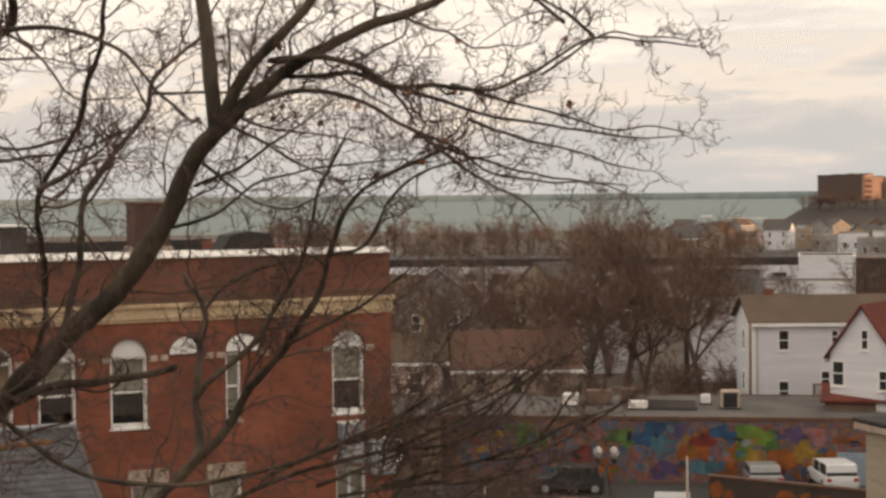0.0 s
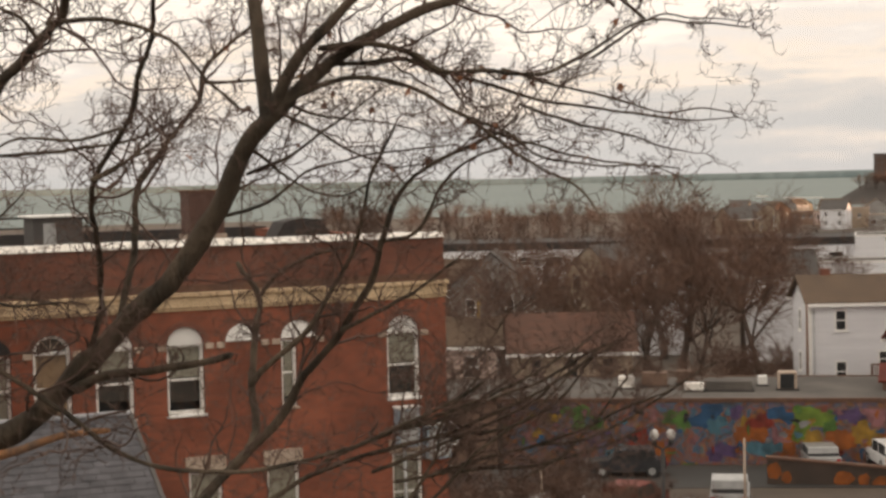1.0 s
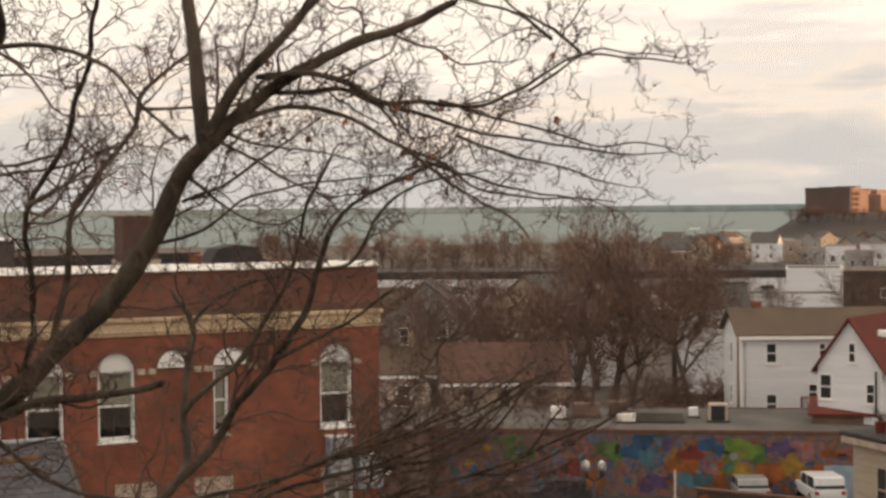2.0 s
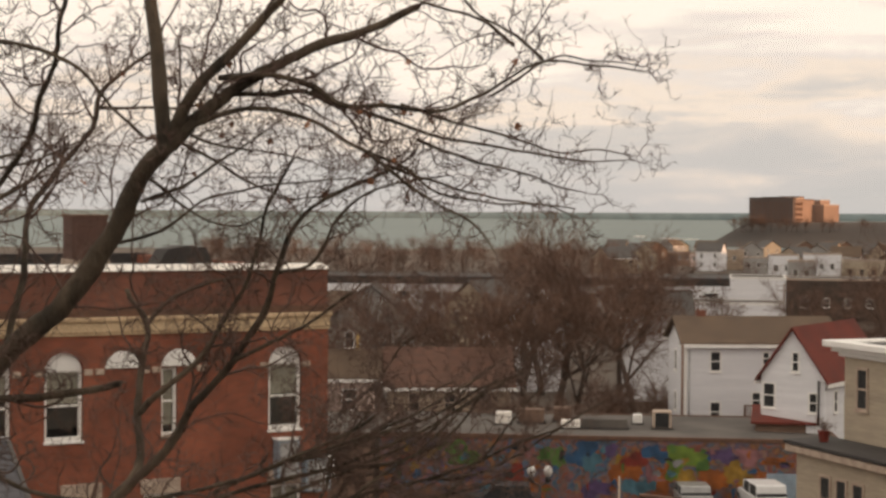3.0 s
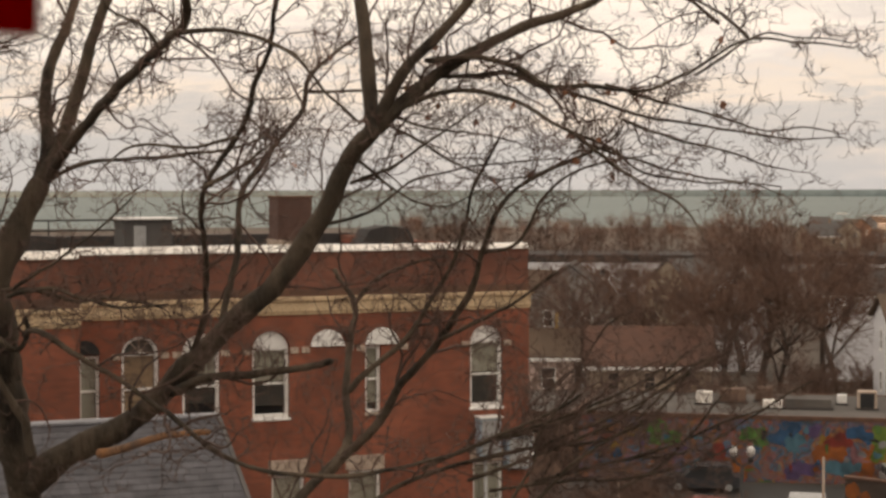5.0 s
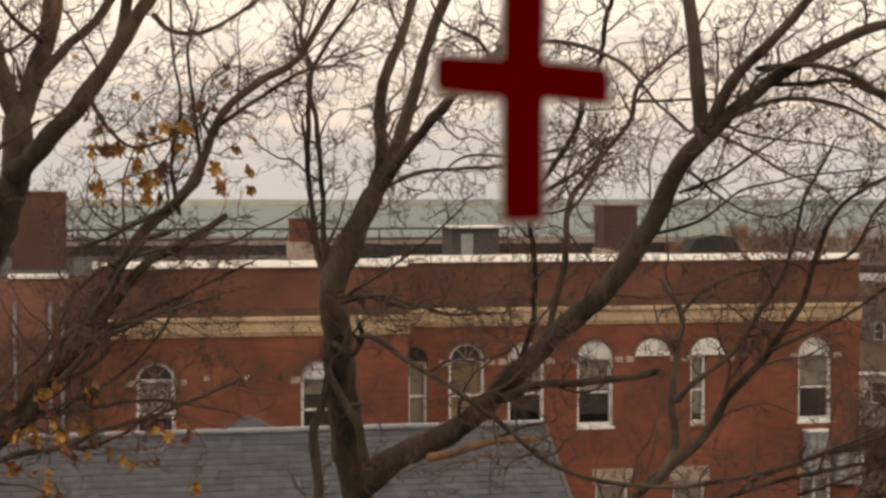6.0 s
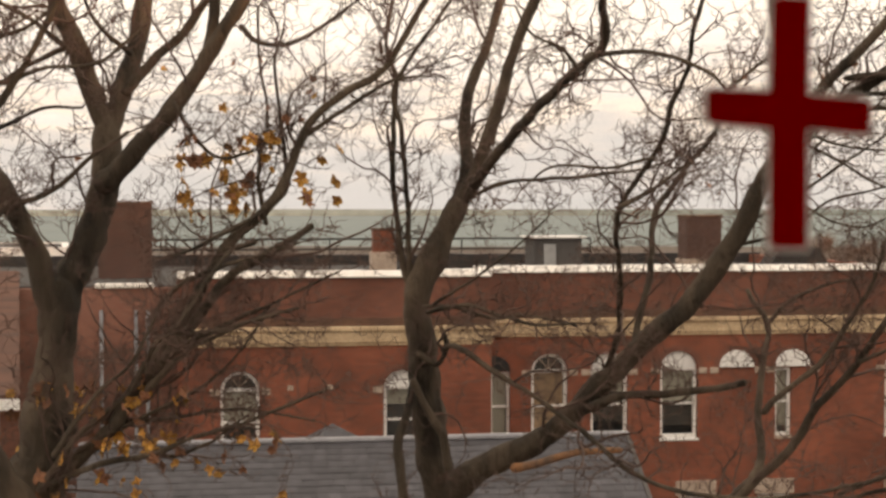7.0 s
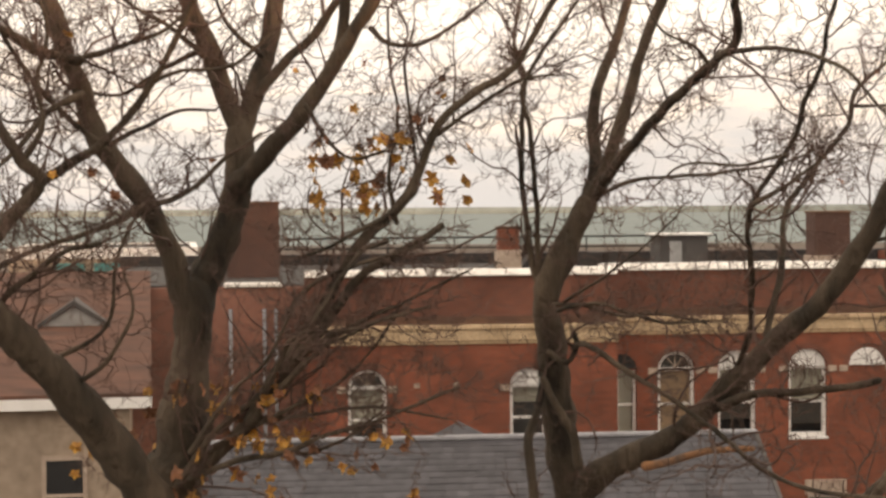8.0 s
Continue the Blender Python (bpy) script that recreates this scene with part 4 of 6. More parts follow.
grow(maple, "branch", 0.024, 0.009, (8.32, 16.00, 18.84), (8.71, 15.75, 19.13), (8.97, 15.50, 19.49), (9.15, 15.25, 19.90), (9.27, 15.00, 20.20))
grow(maple, "branch", 0.026, 0.009, (8.04, 15.60, 22.99), (8.56, 15.40, 22.83), (9.02, 15.20, 22.68), (9.48, 15.00, 22.54), (9.81, 14.80, 22.56), (10.11, 14.60, 22.50))
grow(maple, "branch", 0.024, 0.009, (7.90, 15.60, 22.38), (8.33, 15.35, 22.21), (8.70, 15.10, 22.10), (9.12, 14.85, 22.03), (9.42, 14.60, 21.98))
grow(maple, "branch", 0.024, 0.009, (8.22, 15.60, 22.66), (8.72, 15.35, 22.44), (9.02, 15.10, 22.36), (9.38, 14.85, 22.20), (9.49, 14.60, 22.14))
grow(maple, "branch", 0.022, 0.008, (9.06, 15.60, 23.13), (9.31, 15.35, 23.34), (9.55, 15.10, 23.50), (9.85, 14.85, 23.46), (10.20, 14.60, 23.39))
grow(maple, "branch", 0.040, 0.016, (2.67, 18.60, 20.89), (3.04, 18.30, 20.96), (3.35, 18.00, 20.83), (3.70, 17.70, 20.76), (4.03, 17.40, 20.80))
grow(maple, "branch", 0.030, 0.012, (2.73, 18.60, 20.98), (2.98, 18.27, 21.17), (3.34, 17.93, 21.48), (3.74, 17.60, 21.89))
grow(maple, "branch", 0.028, 0.010, (6.16, 17.00, 22.67), (6.46, 16.75, 22.47), (6.78, 16.50, 22.24), (7.10, 16.25, 22.06), (7.35, 16.00, 22.07))
grow(maple, "branch", 0.026, 0.010, (5.85, 17.00, 22.02), (6.21, 16.75, 22.19), (6.48, 16.50, 22.46), (6.74, 16.25, 22.65), (6.94, 16.00, 22.83))
grow(maple, "branch", 0.024, 0.009, (5.95, 17.00, 22.25), (6.24, 16.67, 21.93), (6.59, 16.33, 21.79), (6.87, 16.00, 21.95))
grow(maple, "branch", 0.024, 0.009, (6.25, 17.00, 22.76), (6.49, 16.67, 22.61), (6.90, 16.33, 22.54), (7.24, 16.00, 22.42))
tipsA = add_twigs(maple, 3.0, 2.2, 11)
neighbour = thing("maple_tree", (-1.9, 18.0, 8), "bare maple with a thick many-stemmed trunk and last yellow leaves", "tree", "bare maples")
pipe("lower_trunk", [(-1.95, 18.0, 7.8), (-1.95, 18, 9), (-1.9, 18, 13), (-1.78, 18.0, 18.0)], 0.6, "bark", neighbour, 14, r1=0.40)
grow(neighbour, "trunk", 0.379, 0.170, (-1.50, 18.00, 18.48), (-1.47, 18.04, 19.05), (-1.32, 18.08, 19.51), (-1.26, 18.12, 20.08), (-1.20, 18.16, 20.66), (-1.17, 18.20, 21.12))
grow(neighbour, "limb", 0.242, 0.148, (-1.61, 17.60, 19.07), (-2.02, 17.20, 19.81), (-2.33, 16.80, 20.30), (-2.68, 16.40, 20.79), (-2.97, 16.00, 21.15), (-3.29, 15.60, 21.53))
grow(neighbour, "limb", 0.147, 0.097, (-1.26, 18.20, 20.54), (-1.30, 18.10, 21.01), (-1.42, 18.00, 21.59), (-1.70, 17.90, 22.14), (-2.07, 17.80, 22.62), (-2.24, 17.70, 23.13), (-2.41, 17.60, 23.62), (-2.58, 17.50, 24.16), (-2.65, 17.40, 24.53))
grow(neighbour, "limb", 0.212, 0.156, (-1.22, 18.20, 20.42), (-1.14, 18.30, 21.12), (-0.87, 18.40, 21.70), (-0.74, 18.50, 22.23), (-0.71, 18.60, 22.85))
grow(neighbour, "limb", 0.126, 0.102, (-0.71, 18.60, 22.76), (-0.91, 18.55, 23.35), (-1.10, 18.50, 23.82), (-1.25, 18.45, 24.28), (-1.33, 18.40, 24.74))
grow(neighbour, "limb", 0.126, 0.105, (-0.68, 18.60, 22.85), (-0.50, 18.73, 23.36), (-0.38, 18.87, 23.85), (-0.29, 19.00, 24.65))
grow(neighbour, "limb", 0.124, 0.080, (-0.71, 18.30, 22.22), (-0.46, 18.16, 22.48), (-0.16, 18.02, 22.82), (0.15, 17.88, 23.25), (0.44, 17.74, 23.72), (0.78, 17.60, 24.30))
grow(neighbour, "branch", 0.066, 0.042, (-0.50, 18.60, 23.18), (-0.17, 18.60, 23.59), (0.19, 18.60, 23.95), (0.49, 18.60, 24.43))
grow(neighbour, "branch", 0.076, 0.064, (0.32, 18.00, 23.60), (0.37, 18.00, 23.89), (0.41, 18.00, 24.46))
grow(neighbour, "branch", 0.035, 0.014, (0.63, 18.00, 23.80), (0.79, 17.85, 23.64), (1.12, 17.70, 23.63), (1.51, 17.55, 23.84), (1.78, 17.40, 24.03))
grow(neighbour, "limb", 0.099, 0.038, (-1.40, 17.80, 19.15), (-1.11, 17.66, 19.39), (-0.65, 17.51, 19.83), (-0.26, 17.37, 20.37), (0.12, 17.23, 20.82), (0.44, 17.09, 21.27), (0.82, 16.94, 21.54), (1.24, 16.80, 21.81))
grow(neighbour, "limb", 0.085, 0.034, (-0.59, 17.40, 19.90), (-0.15, 17.35, 20.65), (0.08, 17.30, 20.93), (0.45, 17.25, 21.59), (0.95, 17.20, 22.09), (1.23, 17.15, 22.75), (1.56, 17.10, 23.08), (2.01, 17.05, 23.35), (2.39, 17.00, 24.01))
grow(neighbour, "branch", 0.039, 0.014, (-0.16, 17.20, 20.49), (0.17, 17.10, 20.72), (0.59, 17.00, 20.94), (0.97, 16.90, 21.10), (1.52, 16.80, 21.37))
grow(neighbour, "branch", 0.039, 0.014, (-0.31, 17.20, 20.22), (-0.03, 17.07, 20.50), (0.26, 16.93, 20.73), (0.91, 16.80, 21.03))
grow(neighbour, "branch", 0.033, 0.016, (0.92, 17.20, 22.03), (0.61, 17.13, 21.82), (0.16, 17.07, 21.60), (-0.13, 17.00, 21.50))
grow(neighbour, "branch", 0.033, 0.014, (1.24, 17.20, 22.70), (1.57, 17.13, 22.92), (2.01, 17.07, 23.19), (2.39, 17.00, 23.24))
grow(neighbour, "limb", 0.061, 0.026, (-2.71, 17.20, 22.17), (-2.25, 17.00, 22.46), (-1.85, 16.80, 22.72), (-1.48, 16.60, 23.11), (-1.15, 16.40, 23.72), (-0.98, 16.20, 24.01))
grow(neighbour, "limb", 0.081, 0.052, (-3.28, 16.40, 21.45), (-2.96, 16.30, 21.70), (-2.64, 16.20, 22.01), (-2.46, 16.10, 22.27), (-2.60, 16.00, 22.42), (-2.79, 15.90, 22.72), (-2.96, 15.80, 23.06))
grow(neighbour, "limb", 0.060, 0.042, (-2.17, 16.80, 23.39), (-2.56, 16.53, 23.50), (-2.92, 16.27, 23.71), (-3.18, 16.00, 23.88))
grow(neighbour, "branch", 0.039, 0.019, (-1.60, 17.40, 22.00), (-1.20, 17.27, 22.13), (-0.78, 17.13, 22.49), (-0.47, 17.00, 22.70))
grow(neighbour, "branch", 0.039, 0.021, (-1.58, 17.40, 22.03), (-1.96, 17.10, 21.84), (-2.50, 16.80, 21.64), (-2.99, 16.50, 21.44), (-3.25, 16.20, 21.35))
grow(neighbour, "branch", 0.028, 0.014, (-1.65, 17.60, 23.17), (-1.25, 17.40, 23.33), (-0.80, 17.20, 23.37), (-0.36, 17.00, 23.68))
grow(neighbour, "branch", 0.034, 0.014, (-2.06, 17.40, 22.56), (-1.62, 17.27, 22.77), (-1.29, 17.13, 22.93), (-0.91, 17.00, 22.92))
grow(neighbour, "branch", 0.033, 0.016, (0.73, 17.20, 21.65), (0.49, 17.00, 21.54), (0.20, 16.80, 21.17), (-0.03, 16.60, 20.87))
grow(neighbour, "branch", 0.043, 0.023, (-3.12, 16.60, 20.96), (-2.67, 16.40, 21.33), (-2.26, 16.20, 21.60), (-1.89, 16.00, 21.70))
grow(neighbour, "branch", 0.028, 0.013, (-2.47, 17.00, 20.55), (-1.96, 16.85, 20.88), (-1.87, 16.70, 21.42), (-1.67, 16.55, 21.84), (-1.46, 16.40, 22.05))
grow(neighbour, "branch", 0.040, 0.016, (-1.21, 17.40, 19.32), (-0.71, 17.24, 19.50), (-0.31, 17.08, 19.62), (0.15, 16.92, 19.80), (0.79, 16.76, 20.02), (1.37, 16.60, 20.25))
grow(neighbour, "branch", 0.026, 0.014, (-0.35, 17.60, 19.78), (-0.12, 17.40, 19.55), (0.26, 17.20, 19.70), (0.59, 17.00, 19.95))
grow(neighbour, "limb", 0.048, 0.021, (-2.12, 16.50, 23.05), (-2.38, 16.27, 22.89), (-2.61, 16.03, 22.57), (-2.97, 15.80, 22.22))
grow(neighbour, "branch", 0.039, 0.016, (-2.24, 17.00, 23.41), (-1.86, 16.83, 23.50), (-1.42, 16.67, 23.64), (-1.10, 16.50, 23.84))
grow(neighbour, "branch", 0.039, 0.016, (-1.94, 17.00, 22.54), (-2.34, 16.88, 22.92), (-2.64, 16.75, 23.28), (-2.87, 16.62, 23.64), (-3.06, 16.50, 24.04))
grow(neighbour, "branch", 0.036, 0.018, (-1.06, 18.50, 23.64), (-1.52, 18.33, 23.40), (-1.91, 18.17, 23.15), (-2.35, 18.00, 23.20))
grow(neighbour, "branch", 0.036, 0.018, (-0.94, 18.50, 23.41), (-1.34, 18.33, 23.80), (-1.73, 18.17, 24.02), (-2.05, 18.00, 24.23))
grow(neighbour, "branch", 0.036, 0.018, (-0.47, 18.50, 23.58), (-0.76, 18.25, 23.80), (-0.92, 18.00, 24.11))
grow(neighbour, "branch", 0.036, 0.015, (-2.60, 16.00, 22.42), (-2.39, 15.90, 22.72), (-2.42, 15.80, 23.11), (-2.31, 15.70, 23.55), (-2.39, 15.60, 23.94))
grow(neighbour, "branch", 0.028, 0.014, (-0.03, 17.50, 23.00), (0.18, 17.33, 22.65), (0.40, 17.17, 22.48), (0.72, 17.00, 22.53))
grow(neighbour, "branch", 0.028, 0.014, (0.86, 17.50, 21.81), (0.77, 17.38, 22.37), (0.85, 17.25, 22.76), (0.80, 17.12, 23.36), (0.76, 17.00, 23.90))
grow(neighbour, "branch", 0.025, 0.014, (1.09, 17.50, 22.20), (1.00, 17.33, 22.76), (0.93, 17.17, 23.36), (1.00, 17.00, 23.68))
grow(neighbour, "branch", 0.033, 0.013, (-2.33, 16.80, 20.30), (-1.95, 16.67, 20.57), (-1.69, 16.53, 21.00), (-1.75, 16.40, 21.43))
grow(neighbour, "branch", 0.033, 0.013, (-1.18, 16.80, 19.68), (-0.79, 16.67, 20.23), (-0.44, 16.53, 20.56), (-0.21, 16.40, 20.99))
grow(neighbour, "branch", 0.040, 0.016, (-1.37, 17.60, 19.23), (-0.91, 17.40, 19.81), (-0.46, 17.20, 20.21), (-0.18, 17.00, 20.72), (0.36, 16.80, 20.84), (1.10, 16.60, 21.03))
grow(neighbour, "branch", 0.034, 0.014, (-0.28, 17.60, 20.90), (0.05, 17.27, 21.25), (0.48, 16.93, 21.43), (1.11, 16.60, 21.65))
grow(neighbour, "branch", 0.030, 0.012, (-1.25, 17.60, 19.40), (-0.63, 17.40, 19.81), (0.04, 17.20, 20.15), (0.47, 17.00, 20.49), (0.79, 16.80, 20.94))
grow(neighbour, "branch", 0.030, 0.012, (-0.74, 17.60, 19.90), (-0.18, 17.33, 19.92), (0.47, 17.07, 20.05), (1.27, 16.80, 19.95))
tipsB = add_twigs(neighbour, 2.7, 2.7, 23)


# ---- the last leaves ----
def leaf_mesh(mat, seed):
    """A lobed, slightly cupped maple leaf about 12 cm across."""
    rnd = random.Random(seed)
    bm = bmesh.new()
    n = 15
    mid = bm.verts.new((0, 0, 0.008))
    ring = []
    for k in range(n):
        a = 2 * math.pi * k / n
        r = 0.062 * (1 if k % 3 == 0 else 0.68 if k % 3 == 1 else 0.8) * rnd.uniform(0.75, 1.2)
        ring.append(bm.verts.new((r * math.cos(a), r * math.sin(a), rnd.uniform(-0.018, 0.012))))
    for k in range(n):
        bm.faces.new((mid, ring[k], ring[(k + 1) % n]))
    r = bmesh.ops.extrude_face_region(bm, geom=bm.faces[:])
    bmesh.ops.translate(bm, verts=[v for v in r["geom"] if isinstance(v, bmesh.types.BMVert)], vec=(0, 0, -0.0015))
    me = bpy.data.meshes.new("leaf")
    bm.to_mesh(me)
    bm.free()
    me.materials.append(M[mat])
    return me


LEAVES = [leaf_mesh("leaf", 1), leaf_mesh("leaf", 2), leaf_mesh("leaf_brown", 3), leaf_mesh("leaf_brown", 4)]


def hang_leaves(tree, tips, centre, spread, count, seed, brown=0.3, size=1.0):
    rnd = random.Random(seed)
    c = Vector(centre)
    near = [p for p in tips if abs(p.x - c.x) < spread[0] and abs(p.z - c.z) < spread[1]]
    rnd.shuffle(near)
    for p in near[:count]:
        me = LEAVES[rnd.randint(2, 3) if rnd.random() < brown else rnd.randint(0, 1)]
        ob = new("leaf", me)
        ob.parent = tree
        ob.location = p - tree.location + Vector((0, 0, -0.03))
        ob.rotation_euler = (rnd.uniform(0.6, 2.4), rnd.uniform(-0.6, 0.6), rnd.uniform(0, 6.3))
        s = size * rnd.uniform(0.7, 1.25)
        ob.scale = (s, s, s)


hang_leaves(neighbour, tipsB + tipsA, (0.85, 17, 22.32), (0.85, 0.40), 46, 5, 0.2, 1.35)
hang_leaves(neighbour, tipsB, (-0.2, 17, 22.8), (2.2, 0.8), 30, 6, 0.75, 0.8)
hang_leaves(neighbour, tipsB, (-1.4, 17, 19.7), (1.5, 0.7), 80, 7, 0.45, 1.4)
hang_leaves(neighbour, tipsB, (0.6, 17, 19.4), (1.2, 0.5), 30, 8, 0.45, 1.1)
hang_leaves(maple, tipsA, (7.5, 15, 22.8), (2.6, 0.8), 40, 9, 0.95, 0.65)

# ---- the window the camera looks through ----
def wall_block(name, *a, mat="plaster", label="plain painted room wall"):
    return tagged(part(name, boxed(*a), mat), label, "wall", kind="structure")


wall_block("wall_front", -3.2, -1.3, 0.233, 0.413, 19.9, 23.6)
wall_block("wall_front_2", 1.5, 3.2, 0.233, 0.413, 19.9, 23.6)
wall_block("wall_front_3", -1.3, 1.5, 0.233, 0.413, 19.9, 21.2)
wall_block("wall_front_4", -1.3, 1.5, 0.233, 0.413, 22.9, 23.6)
wall_block("wall_back", -3.2, 3.2, -4.2, -4.0, 19.9, 23.6)
wall_block("wall_west", -3.4, -3.2, -4.2, 0.433, 19.9, 23.6)
wall_block("wall_east", 3.2, 3.4, -4.2, 0.433, 19.9, 23.6)
tagged(part("ceiling", boxed(-3.4, 3.4, -4.2, 0.433, 23.6, 23.8), "plaster"), "plain room ceiling", "ceiling", kind="structure")
tagged(part("floor", boxed(-3.4, 3.4, -4.2, 0.433, 19.7, 19.9), "plaster"), "plain room floor", "floor", kind="structure")
wall_block("wall_below", -3.4, 3.4, -4.2, 0.433, 7.8, 19.7, mat="siding", label="plain clapboard wall under the window")
window_1 = tagged(new("window_1"), "clear single-pane window with painted frame", "window", kind="structure")
window_1.location = (0.1, 0.233, 21.2)
part("window_frame", strip_ring([(-1.3, 21.2), (1.5, 21.2), (1.5, 22.9), (-1.3, 22.9)], [(-1.24, 21.26), (1.44, 21.26), (1.44, 22.84), (-1.24, 22.84)], 0.2182, 0.333), "white", window_1)
pn = part("pane", boxed(-1.24, 1.44, 0.22580, 0.22920, 21.26, 22.84), "pane", window_1, "clear glass pane")
pn.visible_shadow = False

# a red cross stuck on the inside of the pane
cross = thing("cross", (-0.1241, 0.2258, 22.0045), "flat red cross with a pale sticker edge on the window pane", "cross ornament")


def cross_outline(grow_by):
    """Upright bar and a slightly drooping cross-bar with soft ends."""
    g = grow_by
    x, z = -0.1241, 22.0290
    hw, zb, zt = 0.0042 + g, z - 0.0254 - g, z + 0.0277 + g
    l, r = x - 0.01825 - g, x + 0.01825 + g
    zl0, zl1, zr0, zr1 = z + 0.0008 - g, z + 0.0083 + g, z - 0.0013 - g, z + 0.0063 + g
    m0, m1 = z - 0.0007 - g, z + 0.0079 + g
    return [(x - hw, zb), (x + hw, zb), (x + hw, m0 + 0.0005), (r - 0.001, zr0), (r, zr0 + 0.001), (r, zr1 - 0.001), (r - 0.001, zr1),
            (x + hw, m1 - 0.0005), (x + hw + 0.0004, zt), (x - hw + 0.0004, zt), (x - hw, m1), (l + 0.001, zl1), (l, zl1 - 0.001), (l, zl0 + 0.001), (l + 0.0015, zl0), (x - hw, m0 + 0.0005)]


part("backing", strip_ring(cross_outline(0.0006), cross_outline(-0.0001), 0.22535, 0.22560), "paper", cross, "pale sticker edge")
part("face", prism(cross_outline(0.0), 0.22490, 0.22525), "red", cross, "deep red face")


# ---- the town ----
def turned(theta, corner):
    """Local frame of a building: x along its front from the left corner, y into its depth, z up."""
    return Matrix.Translation((corner[0], corner[1], 0)) @ Matrix.Rotation(radians(theta), 4, "Z")


def moved(bm, m):
    bmesh.ops.transform(bm, matrix=m, verts=bm.verts)
    return bm


def plain_window(owner, m, u, z, w, h, face="front", depth=0.0, trim="white"):
    """A framed window let into a facade: frame, sill, mid rail and an opaque near-black pane painted as a dark room. u
    runs along the face.
    """
    mm = m if face == "front" else m @ (Matrix.Rotation(radians(-90), 4, "Z") if face == "left" else Matrix.Translation((depth, 0, 0)) @ Matrix.Rotation(radians(90), 4, "Z"))
    o = [(u - w / 2, z - h / 2), (u + w / 2, z - h / 2), (u + w / 2, z + h / 2), (u - w / 2, z + h / 2)]
    t = 0.09
    i = [(u - w / 2 + t, z - h / 2 + t), (u + w / 2 - t, z - h / 2 + t), (u + w / 2 - t, z + h / 2 - t), (u - w / 2 + t, z + h / 2 - t)]
    win = part("window", moved(strip_ring(o, i, -0.06, 0.03), mm), trim, owner)
    # opaque pane, the room's darkness put into its colour
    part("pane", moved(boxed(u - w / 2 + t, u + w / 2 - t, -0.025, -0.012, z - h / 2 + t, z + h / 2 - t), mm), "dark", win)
    part("rail", moved(boxed(u - w / 2 + t, u + w / 2 - t, -0.05, -0.026, z - 0.035, z + 0.035), mm), trim, win)
    part("sill", moved(boxed(u - w / 2 - 0.08, u + w / 2 + 0.08, -0.12, -0.061, z - h / 2 - 0.07, z - h / 2), mm), trim, win)
    return win


def gable_house(corner, theta, w, d, base, eave, ridge, wall, roof, label, along="x", windows=(), over=0.35, name="house", group="", chimney_at=None):
    """A house with a pitched roof. along: whether the ridge runs along the front (x) or into the depth (y)."""
    m = turned(theta, corner)
    c = m @ Vector((w / 2, d / 2, 0))
    h = thing(name, (c.x, c.y, base), label, "house", group)
    if along == "x":
        outline = [(0, base), (d, base), (d, eave), (d / 2, ridge), (0, eave)]
        turn = m @ Matrix(((0, 1, 0, 0), (1, 0, 0, 0), (0, 0, 1, 0), (0, 0, 0, 1)))
        span, length = d, w
    else:
        outline = [(0, base), (w, base), (w, eave), (w / 2, ridge), (0, eave)]
        turn, span, length = m, w, d
    part("wall", prism(outline, 0, length, turn), wall, h)
    slope = (ridge - eave) / (span / 2)
    for s in (0, 1):
        e0, e1 = (-over, span / 2) if s == 0 else (span / 2, span + over)
        z0 = eave - over * slope if s == 0 else ridge
        z1 = ridge if s == 0 else eave - over * slope
        part("roof", prism([(e0, z0 + 0.02), (e1, z1 + 0.02), (e1, z1 + 0.18), (e0, z0 + 0.18)], -over, length + over, turn), roof, h)
        e = e0 if s == 0 else e1
        part("fascia", prism([(e - 0.03, eave - over * slope - 0.12), (e + 0.03, eave - over * slope - 0.12), (e + 0.03, eave - over * slope + 0.1), (e - 0.03, eave - over * slope + 0.1)], -over, length + over, turn), "white", h)
    for f_, u, z, ww, hh in windows:
        plain_window(h, m, u, z, ww, hh, f_, w, 'stone' if wall == 'tan_wall' else 'white')
    if chimney_at:
        u, v, top = chimney_at
        part("chimney", moved(boxed(u - 0.3, u + 0.3, v - 0.3, v + 0.3, ridge - 0.8, top, 0.02), m), "brick_dark", h)
    return h, m


def flat_building(corner, theta, w, d, base, top, wall, roof, label, windows=(), coping="stone", name="flat_roofed_building", lip=0.25, category="building"):
    m = turned(theta, corner)
    c = m @ Vector((w / 2, d / 2, 0))
    h = thing(name, (c.x, c.y, base), label, category)
    part("wall", moved(boxed(0, w, 0, d, base, top - 0.15), m), wall, h)
    part("roof", moved(boxed(0.2, w - 0.2, 0.2, d - 0.2, top - 0.15, top - 0.05), m), roof, h)
    part("coping", moved(merged([boxed(-0.05, w + 0.05, -0.05, 0.2, top - lip, top), boxed(-0.05, w + 0.05, d - 0.2, d + 0.05, top - lip, top), boxed(-0.05, 0.2, 0.2, d - 0.2, top - lip, top), boxed(w - 0.2, w + 0.05, 0.2, d - 0.2, top - lip, top)]), m), coping, h)
    for f_, u, z, ww, hh in windows:
        plain_window(h, m, u, z, ww, hh, f_, w, 'stone' if wall == 'beige' else 'white')
    return h, m


